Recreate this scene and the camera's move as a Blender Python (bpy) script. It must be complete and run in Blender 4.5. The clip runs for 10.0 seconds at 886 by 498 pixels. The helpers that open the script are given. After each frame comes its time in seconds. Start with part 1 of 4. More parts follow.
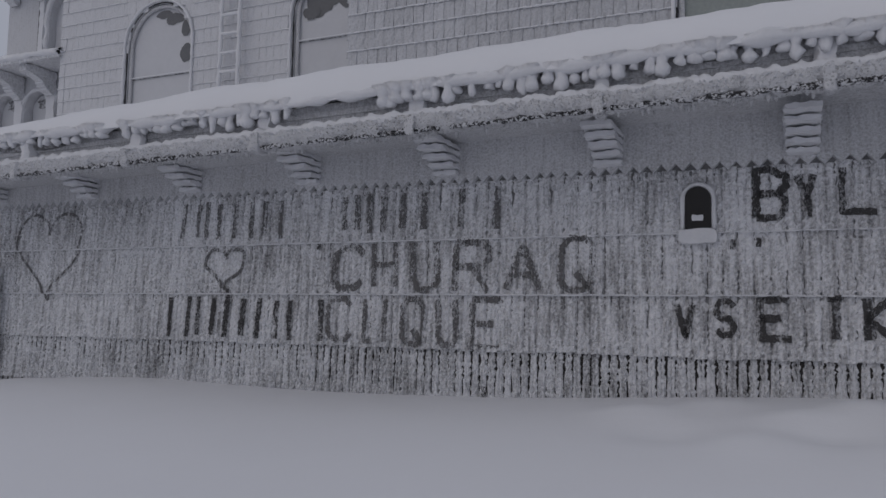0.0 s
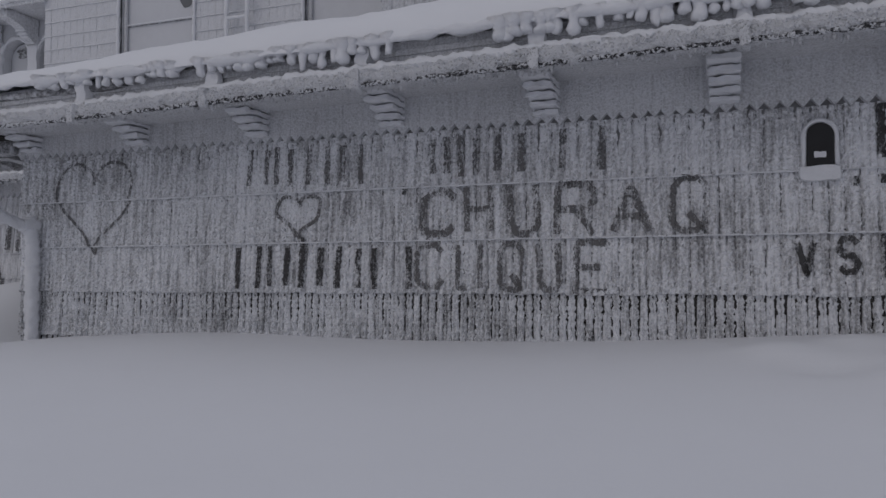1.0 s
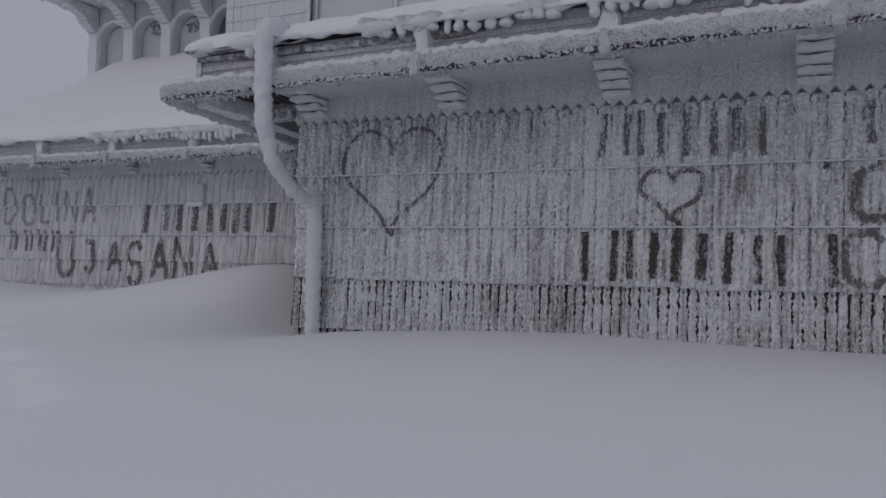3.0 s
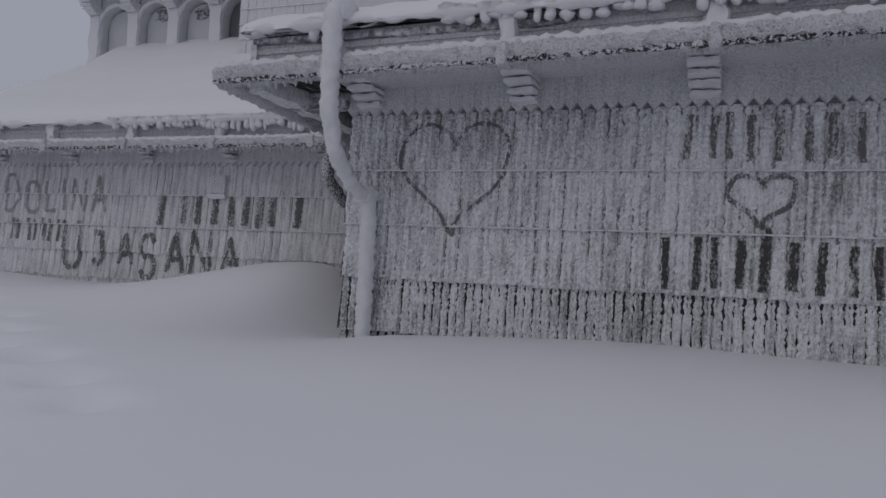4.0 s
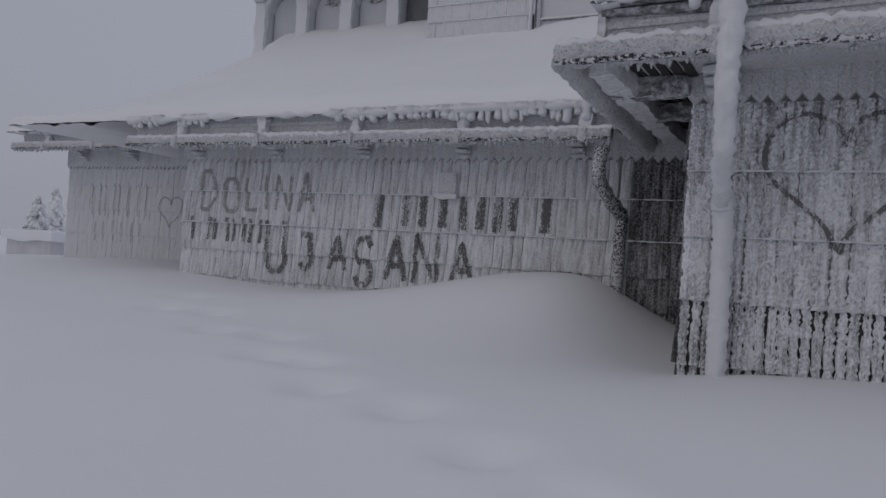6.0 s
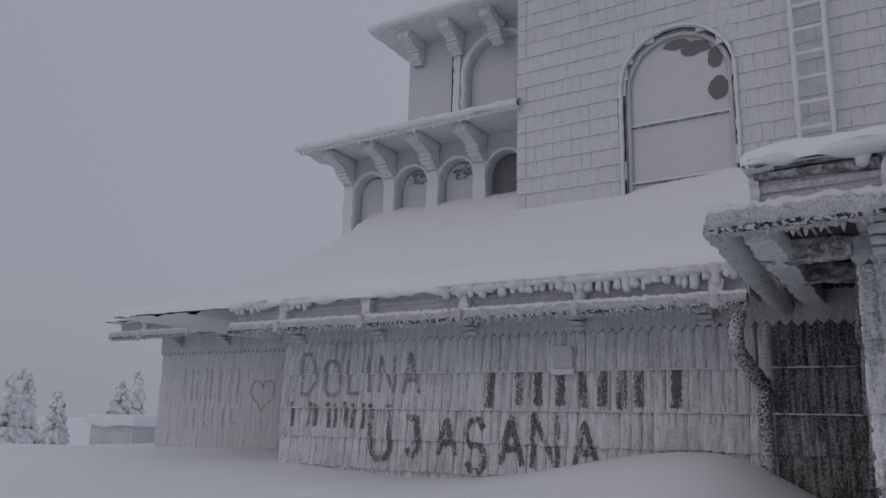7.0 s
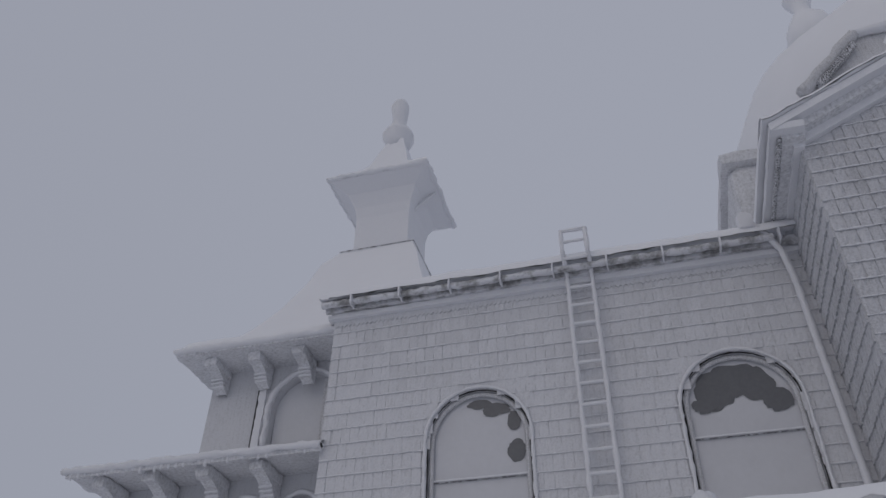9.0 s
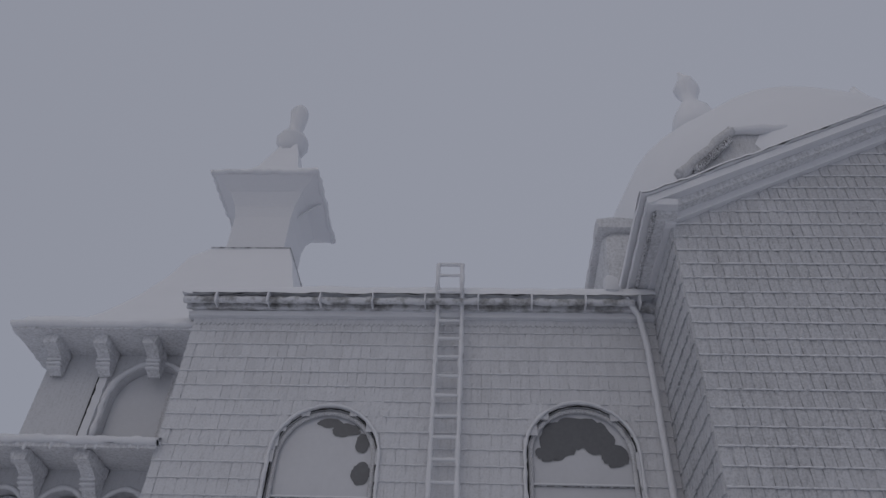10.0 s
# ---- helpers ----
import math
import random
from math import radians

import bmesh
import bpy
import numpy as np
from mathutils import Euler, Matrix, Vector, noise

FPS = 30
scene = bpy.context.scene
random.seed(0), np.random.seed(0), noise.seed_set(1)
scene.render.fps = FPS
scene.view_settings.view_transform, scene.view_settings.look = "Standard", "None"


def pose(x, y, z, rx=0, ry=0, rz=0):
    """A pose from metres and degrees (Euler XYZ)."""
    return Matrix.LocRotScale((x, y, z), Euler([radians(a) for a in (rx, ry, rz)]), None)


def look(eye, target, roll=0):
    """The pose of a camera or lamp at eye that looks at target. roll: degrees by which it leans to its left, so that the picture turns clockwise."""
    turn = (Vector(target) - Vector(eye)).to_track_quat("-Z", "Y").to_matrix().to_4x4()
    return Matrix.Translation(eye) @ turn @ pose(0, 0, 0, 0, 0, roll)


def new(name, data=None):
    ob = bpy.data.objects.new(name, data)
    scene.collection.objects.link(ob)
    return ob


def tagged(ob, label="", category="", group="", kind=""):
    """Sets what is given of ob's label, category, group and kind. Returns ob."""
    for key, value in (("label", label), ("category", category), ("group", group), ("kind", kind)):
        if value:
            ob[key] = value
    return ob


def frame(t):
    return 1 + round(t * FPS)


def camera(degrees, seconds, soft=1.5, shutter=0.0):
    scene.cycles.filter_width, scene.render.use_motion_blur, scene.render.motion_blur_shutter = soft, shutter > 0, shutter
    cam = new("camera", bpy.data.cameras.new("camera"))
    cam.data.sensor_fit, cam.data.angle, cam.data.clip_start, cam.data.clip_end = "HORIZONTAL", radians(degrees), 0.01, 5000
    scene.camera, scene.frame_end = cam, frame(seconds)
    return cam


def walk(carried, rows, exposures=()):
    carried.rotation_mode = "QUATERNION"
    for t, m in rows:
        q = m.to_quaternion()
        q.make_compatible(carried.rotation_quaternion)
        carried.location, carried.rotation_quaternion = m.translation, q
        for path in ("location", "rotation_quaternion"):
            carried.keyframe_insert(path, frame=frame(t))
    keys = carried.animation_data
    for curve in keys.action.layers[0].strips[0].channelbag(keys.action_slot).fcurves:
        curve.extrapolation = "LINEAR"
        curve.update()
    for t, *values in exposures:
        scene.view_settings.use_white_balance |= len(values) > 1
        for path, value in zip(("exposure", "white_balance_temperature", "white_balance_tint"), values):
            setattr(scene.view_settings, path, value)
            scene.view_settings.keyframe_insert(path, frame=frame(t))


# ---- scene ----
cam = camera(60.0, 10.0, soft=1.5)
PATH = [
    (0, (-0.068, -0.278, 0.595), (-0.848, 1.555, 0.77), 0.9),
    (0.5, (-0.57, -0.461, 0.537), (-1.303, 1.392, 0.698), -1.6),
    (1, (-1.089, -0.483, 0.481), (-1.745, 1.405, 0.556), -0.1),
    (1.5, (-1.662, -0.423, 0.465), (-2.301, 1.471, 0.532), 2.1),
    (2, (-2.305, -0.43, 0.423), (-3.014, 1.439, 0.5), 0.4),
    (2.5, (-2.944, -0.345, 0.423), (-3.68, 1.514, 0.47), 0.9),
    (2.7, (-3.167, -0.297, 0.424), (-3.962, 1.537, 0.475), 1.5),
    (3.8, (-3.937, -0.251, 0.399), (-4.673, 1.606, 0.488), 1.9),
    (4, (-4.107, -0.244, 0.393), (-4.828, 1.62, 0.469), 3.1),
    (4.5, (-4.62, -0.238, 0.405), (-5.344, 1.621, 0.542), 0.7),
    (5, (-5.144, -0.199, 0.397), (-5.843, 1.675, 0.448), 1.8),
    (5.5, (-5.606, -0.1, 0.449), (-6.375, 1.746, 0.487), 2.2),
    (5.7, (-5.76, -0.074, 0.463), (-6.57, 1.755, 0.482), 3.7),
    (6.8, (-6.418, 0.016, 0.585), (-7.529, 1.647, 0.908), 0.7),
    (7, (-6.481, 0.011, 0.612), (-7.517, 1.661, 1.064), 1.6),
    (7.5, (-6.533, -0.018, 0.705), (-7.408, 1.604, 1.482), 1.5),
    (8, (-6.593, -0.002, 0.688), (-7.308, 1.577, 1.687), 1.4),
    (8.5, (-6.623, 0.01, 0.673), (-7.192, 1.542, 1.826), 1.4),
    (9, (-6.64, 0.013, 0.665), (-7.079, 1.515, 1.911), 0.9),
    (9.5, (-6.659, 0.013, 0.651), (-7.025, 1.509, 1.928), 1.1),
    (10, (-6.713, -0.001, 0.626), (-6.824, 1.511, 1.931), 3.0),
]
walk(cam, [(t, look(eye, target, roll)) for t, eye, target, roll in PATH],
     exposures=[(0.0, 0.0), (6.0, 0.0), (7.0, 0.0), (8.0, 0.04), (9.0, 0.04), (9.5, -0.17), (10.0, -0.2)])

# ---- light ----
world = bpy.data.worlds.new("fog_sky")
scene.world = world
world.use_nodes = True
wn, wl = world.node_tree.nodes, world.node_tree.links
sky = wn.new("ShaderNodeTexSky")
sky.sky_type = "NISHITA"
sky.sun_disc = False
sky.sun_elevation, sky.sun_rotation = radians(38), radians(200)
sky.dust_density, sky.air_density = 6.0, 1.0
dim = wn.new("ShaderNodeVectorMath")
dim.operation = "SCALE"
dim.inputs["Scale"].default_value = 0.10
fogmix = wn.new("ShaderNodeMix")
fogmix.data_type = "RGBA"
fogmix.inputs["Factor"].default_value = 0.9
fogmix.inputs["B"].default_value = (0.318, 0.332, 0.390, 1)
wl.new(sky.outputs["Color"], dim.inputs[0])
wl.new(dim.outputs[0], fogmix.inputs["A"])
# the fog is lighter towards the hidden sun
way = wn.new("ShaderNodeTexCoord")
dot = wn.new("ShaderNodeVectorMath")
dot.operation = "DOT_PRODUCT"
dot.inputs[1].default_value = (0.25, 0.60, 0.76)
glow = wn.new("ShaderNodeMapRange")
glow.inputs["From Min"].default_value, glow.inputs["From Max"].default_value = -0.4, 1.0
glow.inputs["To Min"].default_value, glow.inputs["To Max"].default_value = 0.88, 1.10
tint = wn.new("ShaderNodeVectorMath")
tint.operation = "SCALE"
wl.new(way.outputs["Generated"], dot.inputs[0])
wl.new(dot.outputs["Value"], glow.inputs["Value"])
wl.new(fogmix.outputs["Result"], tint.inputs[0])
wl.new(glow.outputs["Result"], tint.inputs["Scale"])
wl.new(tint.outputs[0], wn["Background"].inputs["Color"])
wn["Background"].inputs["Strength"].default_value = 1.0
sun = new("sun", bpy.data.lights.new("sun", "SUN"))
sun.data.energy, sun.data.angle, sun.data.color = 0.12, radians(70), (1.0, 0.97, 0.94)
sun.matrix_world = look((-20, -30, 40), (0, 0, 0))


# ---- materials ----
def material(name, rough=0.8):
    m = bpy.data.materials.new(name)
    m.use_nodes = True
    t = m.node_tree
    b = t.nodes["Principled BSDF"]
    b.inputs["Roughness"].default_value = rough
    b.inputs["Specular IOR Level"].default_value = 0.25
    return m, t.nodes, t.links, b


def noise_node(n, l, vec, scale, detail=4.0, rough=0.6):
    k = n.new("ShaderNodeTexNoise")
    k.inputs["Scale"].default_value = scale
    k.inputs["Detail"].default_value = detail
    k.inputs["Roughness"].default_value = rough
    l.new(vec, k.inputs["Vector"])
    return k.outputs["Fac"]


def stretch(n, l, vec, s):
    k = n.new("ShaderNodeMapping")
    k.inputs["Scale"].default_value = s
    l.new(vec, k.inputs["Vector"])
    return k.outputs["Vector"]


def ramp(n, l, fac, a, b, lo=(0, 0, 0, 1), hi=(1, 1, 1, 1)):
    k = n.new("ShaderNodeValToRGB")
    k.color_ramp.elements[0].position, k.color_ramp.elements[0].color = a, lo
    k.color_ramp.elements[1].position, k.color_ramp.elements[1].color = b, hi
    l.new(fac, k.inputs["Fac"])
    return k.outputs["Color"]


def mix(n, l, fac, a, b, blend="MIX"):
    k = n.new("ShaderNodeMix")
    k.data_type, k.blend_type = "RGBA", blend
    for key, v in (("Factor", fac), ("A", a), ("B", b)):
        if isinstance(v, (int, float, tuple)):
            k.inputs[key].default_value = v
        else:
            l.new(v, k.inputs[key])
    return k.outputs["Result"]


def bump(n, l, b, height, strength, dist):
    k = n.new("ShaderNodeBump")
    k.inputs["Strength"].default_value, k.inputs["Distance"].default_value = strength, dist
    l.new(height, k.inputs["Height"])
    l.new(k.outputs["Normal"], b.inputs["Normal"])


def place(n):
    return n.new("ShaderNodeNewGeometry").outputs["Position"]


def snow_material(name, tone, relief):
    m, n, l, b = material(name, 0.75)
    p = place(n)
    big = noise_node(n, l, p, 0.7, 3)
    fine = noise_node(n, l, p, 60, 4)
    wind = noise_node(n, l, stretch(n, l, p, (0.6, 2.2, 1)), 2.2, 4)
    dark = tuple(c * 0.93 for c in tone) + (1,)
    l.new(mix(n, l, big, dark, tone + (1,)), b.inputs["Base Color"])
    h = mix(n, l, 0.25, wind, fine)
    bump(n, l, b, h, relief, 0.03)
    return m


def rime_material(name, bare, frost, lo, hi, vertical=1.0, grit=90, relief=0.9, deep=0.02):
    """Dark wood under a crust of rime: frost lies in crumbs, thinner along the grain. Hollows are coloured darker for
    shade.
    """
    m, n, l, b = material(name, 0.85)
    p = place(n)
    crumbs = noise_node(n, l, stretch(n, l, p, (0.8, 1, 0.8)), grit, 3, 0.65)
    streak = noise_node(n, l, stretch(n, l, p, (1, 1, 0.07)), 34, 3, 0.6)
    patch = noise_node(n, l, p, 1.6, 3, 0.55)
    a = mix(n, l, 0.42 * vertical, crumbs, streak)
    a = mix(n, l, 0.22, a, patch)
    # same noise as the bump: wood tone in the hollows doubles as cavity shade
    cover = ramp(n, l, a, lo, hi)
    ob = n.new("ShaderNodeObjectInfo")
    tone = mix(n, l, ob.outputs["Random"], tuple(c * 0.9 for c in frost) + (1,), frost + (1,))
    wood = mix(n, l, streak, tuple(c * 0.55 for c in bare) + (1,), tuple(c * 1.5 for c in bare) + (1,))
    l.new(mix(n, l, cover, wood, tone), b.inputs["Base Color"])
    bump(n, l, b, a, relief, deep)
    return m


def plain_material(name, tone, rough, scale=20, spread=0.2, relief=0.3):
    m, n, l, b = material(name, rough)
    p = place(n)
    f = mix(n, l, 0.4, noise_node(n, l, p, scale), noise_node(n, l, p, scale * 6))
    l.new(mix(n, l, f, tuple(c * (1 - spread) for c in tone) + (1,), tuple(min(1, c * (1 + spread)) for c in tone) + (1,)), b.inputs["Base Color"])
    bump(n, l, b, f, relief, 0.01)
    return m


def scraped_material(name, lo, hi, tone):
    """Wood laid bare by a finger: rime crumbs cling in it, so its edge is ragged."""
    m, n, l, b = material(name, 0.7)
    p = place(n)
    crumbs = noise_node(n, l, stretch(n, l, p, (1, 1, 0.6)), 75, 3, 0.7)
    streak = noise_node(n, l, stretch(n, l, p, (1, 1, 0.08)), 30, 3)
    a = mix(n, l, 0.45, crumbs, streak)
    l.new(mix(n, l, streak, tuple(c * 0.6 for c in tone) + (1,), tuple(c * 1.5 for c in tone) + (1,)), b.inputs["Base Color"])
    l.new(ramp(n, l, a, lo, hi), b.inputs["Alpha"])
    return m


SNOW = snow_material("drift_snow", (0.87, 0.88, 0.91), 0.12)
ROOFSNOW = snow_material("roof_snow", (0.83, 0.84, 0.87), 0.25)
RIME = plain_material("thick_rime", (0.76, 0.77, 0.80), 0.8, 45, 0.10, 0.8)
SHINGLE = rime_material("rimed_shingle", (0.25, 0.248, 0.254), (0.86, 0.87, 0.90), 0.35, 0.54, 1.35, 75, 1.0, 0.035)
SKIRT = rime_material("thin_rimed_shingle", (0.23, 0.228, 0.232), (0.86, 0.87, 0.90), 0.355, 0.52, 1.3, 75, 1.0, 0.03)
# thinly rimed, with the deep shade of the inner corner put into the colour
SHADED = rime_material("shaded_thin_rime_shingle", (0.060, 0.058, 0.058), (0.52, 0.53, 0.56), 0.45, 0.66, 1.0, 75, 1.0, 0.03)
# far walls: thick rime, with distance haze put in as paler, flatter tones
FARSHINGLE = rime_material("hazed_rimed_shingle", (0.53, 0.535, 0.55), (0.68, 0.69, 0.72), 0.28, 0.54, 0.45, 50, 0.5)
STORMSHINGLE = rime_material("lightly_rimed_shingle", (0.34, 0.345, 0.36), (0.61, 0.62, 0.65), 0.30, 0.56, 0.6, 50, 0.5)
# SHINGLE made paler and flatter, with fog mixed into its colour
BACKSHINGLE = rime_material("fogged_rimed_shingle", (0.36, 0.36, 0.37), (0.80, 0.81, 0.84), 0.33, 0.55, 1.2, 70, 0.9, 0.025)
FRIEZE = rime_material("frosted_boards", (0.43, 0.43, 0.44), (0.78, 0.79, 0.82), 0.34, 0.60, 0.35, 85)
CRUST = rime_material("crusted_metal", (0.22, 0.22, 0.225), (0.78, 0.79, 0.82), 0.32, 0.47, 0.0, 95, 1.0, 0.03)
DARKCRUST = rime_material("thin_crusted_metal", (0.05, 0.05, 0.054), (0.74, 0.75, 0.78), 0.43, 0.53, 0.0, 75, 1.0)
BAREEDGE = rime_material("bare_metal_edge", (0.035, 0.035, 0.038), (0.74, 0.75, 0.78), 0.47, 0.56, 0.0, 60, 1.0)
BACKING = plain_material("frosted_backing", (0.22, 0.22, 0.225), 0.9, 25, 0.4)
WOOD = plain_material("dark_wood", (0.045, 0.042, 0.041), 0.8, 14, 0.4)
FASCIA = rime_material("frosted_fascia", (0.15, 0.15, 0.155), (0.66, 0.67, 0.70), 0.42, 0.62, 0.0, 26)
# near-black stands in for the shade inside narrow gaps
GAP = plain_material("dark_gap_shade", (0.03, 0.03, 0.03), 0.9)
# frosted boards, lightened further so the colour holds some of the haze
PALEBOARD = rime_material("fog_pale_frosted_boards", (0.50, 0.505, 0.52), (0.78, 0.79, 0.82), 0.34, 0.60, 0.3, 30)
PANE = plain_material("frosted_glass", (0.60, 0.61, 0.64), 0.35, 3, 0.10, 0.15)
GREENPANE = plain_material("frosted_green_pane", (0.30, 0.33, 0.32), 0.4, 30, 0.3, 0.5)
CLEAR = plain_material("clear_glass_patch", (0.15, 0.155, 0.165), 0.25, 18, 0.25, 0.1)
LAMPGLASS = plain_material("dark_glass", (0.02, 0.02, 0.022), 0.15, 8, 0.3, 0.0)
WEATHERED = rime_material("weathered_patchy_board", (0.28, 0.28, 0.28), (0.72, 0.73, 0.76), 0.38, 0.54, 0.0, 7, 0.6)
SCRAPE = scraped_material("scraped_wood", 0.40, 0.52, (0.050, 0.049, 0.050))
FAINT = scraped_material("half_scraped_wood", 0.43, 0.55, (0.12, 0.118, 0.12))
# scraped wood under thin rime, its tone raised to stand for fog
PALESCRAPE = scraped_material("fog_pale_scraped_wood", 0.42, 0.54, (0.29, 0.29, 0.295))
# rime-white needles, near one tone so that fog is in the colour
TREE = rime_material("fog_pale_rimed_needles", (0.76, 0.77, 0.79), (0.88, 0.89, 0.91), 0.36, 0.60, 0.0, 6, 0.3)

# scattering lifts the crowns' dark insides, as fog would
TREE.node_tree.nodes["Principled BSDF"].inputs["Subsurface Weight"].default_value = 0.7
TREE.node_tree.nodes["Principled BSDF"].inputs["Subsurface Radius"].default_value = (0.4, 0.4, 0.4)


# ---- mesh tools ----
class Geo:
    """Collects points and faces of one mesh."""

    def __init__(self):
        self.v, self.f = [], []

    def add(self, v, f):
        k = len(self.v)
        self.v += [tuple(p) for p in v]
        self.f += [tuple(i + k for i in g) for g in f]
        return self

    def box(self, a, b):
        (x, y, z), (X, Y, Z) = a, b
        return self.add([(x, y, z), (X, y, z), (X, Y, z), (x, Y, z), (x, y, Z), (X, y, Z), (X, Y, Z), (x, Y, Z)],
                        [(0, 3, 2, 1), (4, 5, 6, 7), (0, 1, 5, 4), (1, 2, 6, 5), (2, 3, 7, 6), (3, 0, 4, 7)])

    def grid(self, fn, nu, nv):
        v = [fn(i / nu, j / nv) for j in range(nv + 1) for i in range(nu + 1)]
        w = nu + 1
        return self.add(v, [(j * w + i, j * w + i + 1, (j + 1) * w + i + 1, (j + 1) * w + i) for j in range(nv) for i in range(nu)])

    def lump(self, a, b, step=0.03, rough=0.012, scale=14.0):
        """A box with soft, crusted faces."""
        a, b = Vector(a), Vector(b)
        d = b - a
        n = [max(2, min(60, int(abs(d[i]) / step))) for i in range(3)]
        c = (a + b) / 2
        h = d / 2

        def soft(p):
            q = Vector([(p[i] - c[i]) / h[i] if h[i] else 0 for i in range(3)])
            r = min(abs(h[i]) for i in range(3)) * 0.5
            o = Vector(p)
            for i in range(3):
                j, k = (i + 1) % 3, (i + 2) % 3
                near = max(0, abs(q[j]) * h[j] - (h[j] - r)) / r
                near2 = max(0, abs(q[k]) * h[k] - (h[k] - r)) / r
                o[i] -= math.copysign(1, q[i]) * r * 0.22 * (near ** 2 + near2 ** 2) * (abs(q[i]) ** 2)
            return o + noise.noise_vector(Vector(p) * scale) * rough

        for ax in range(3):
            u, w = (ax + 1) % 3, (ax + 2) % 3
            for side in (0, 1):
                def fn(s, t, ax=ax, u=u, w=w, side=side):
                    p = [0, 0, 0]
                    p[ax] = b[ax] if side else a[ax]
                    p[u] = a[u] + d[u] * (s if side else 1 - s)
                    p[w] = a[w] + d[w] * t
                    return soft(p)
                self.grid(fn, n[u], n[w])
        return self

    def tube(self, pts, r, ring=10, step=0.05, rough=0.0, scale=12.0, taper=None):
        pts = [Vector(p) for p in pts]
        line = [pts[0]]
        for a, b in zip(pts, pts[1:]):
            k = max(1, int((b - a).length / step))
            line += [a.lerp(b, (i + 1) / k) for i in range(k)]
        v, f = [], []
        side = None
        for i, p in enumerate(line):
            d = (line[min(i + 1, len(line) - 1)] - line[max(i - 1, 0)]).normalized()
            if side is None:
                side = d.orthogonal().normalized()
            side = (side - d * side.dot(d)).normalized()
            up = d.cross(side)
            rr = r * (taper(i / max(1, len(line) - 1)) if taper else 1)
            for k in range(ring):
                a = 2 * math.pi * k / ring
                o = side * math.cos(a) + up * math.sin(a)
                q = p + o * rr
                v.append(q + o * noise.noise(q * scale) * rough)
        m = len(line)
        f = [(i * ring + k, i * ring + (k + 1) % ring, (i + 1) * ring + (k + 1) % ring, (i + 1) * ring + k) for i in range(m - 1) for k in range(ring)]
        f += [tuple(range(ring))[::-1], tuple((m - 1) * ring + k for k in range(ring))]
        return self.add(v, f)

    def lathe(self, c, prof, ring=8, rough=0.0, scale=10.0, turn=0.0):
        """prof: (radius, height) pairs from below upwards round the upright axis at c."""
        v = []
        for r, z in prof:
            for k in range(ring):
                a = 2 * math.pi * k / ring + turn
                q = Vector((c[0] + r * math.cos(a), c[1] + r * math.sin(a), c[2] + z))
                v.append(q + noise.noise_vector(q * scale) * rough)
        m = len(prof)
        f = [(i * ring + k, i * ring + (k + 1) % ring, (i + 1) * ring + (k + 1) % ring, (i + 1) * ring + k) for i in range(m - 1) for k in range(ring)]
        f += [tuple(range(ring))[::-1], tuple((m - 1) * ring + k for k in range(ring))]
        return self.add(v, f)

    def mesh(self, name, mat, smooth=False):
        m = bpy.data.meshes.new(name)
        m.from_pydata(self.v, [], self.f)
        m.materials.append(mat)
        if smooth:
            m.polygons.foreach_set("use_smooth", [True] * len(m.polygons))
        m.update()
        return m


def part(name, geo, mat, parent=None, label="", smooth=False):
    ob = new(name, geo.mesh(name, mat, smooth))
    if parent is not None:
        ob.parent = parent
        if parent.type == "EMPTY":
            ob.matrix_parent_inverse = Matrix.Translation(-parent.location)
    if label:
        tagged(ob, label)
    return ob


def thing(name, label, category, at=(0, 0, 0), group="", kind=""):
    ob = new(name)
    ob.empty_display_size = 0.1
    ob.location = at
    return tagged(ob, label, category, group, kind)


# ---- plan ----
WALL_Y, WALL_X0, WALL_X1 = 4.62, -6.74, 4.2        # front ambulatory wall
BACK_Y, BACK_X0 = 6.315, -12.44                      # ambulatory wall set back
FAR_Y, FAR_X0 = 8.30, -17.0                         # ambulatory wall round the chancel
NAVE_Y, NAVE_X0, NAVE_X1, NAVE_TOP = 8.60, -10.76, -4.42, 6.80
TRAN_Y, TRAN_X1 = 7.10, 4.15                        # transept front
ROWS_FRONT = [1.510, 1.125, 0.745, 0.372, 0.0, -0.40]
ROWS_BACK = [1.445, 1.118, 0.775, 0.48, 0.20, -0.15]


def ease(v, a, b):
    t = min(1, max(0, (v - a) / (b - a)))
    return t * t * (3 - 2 * t)


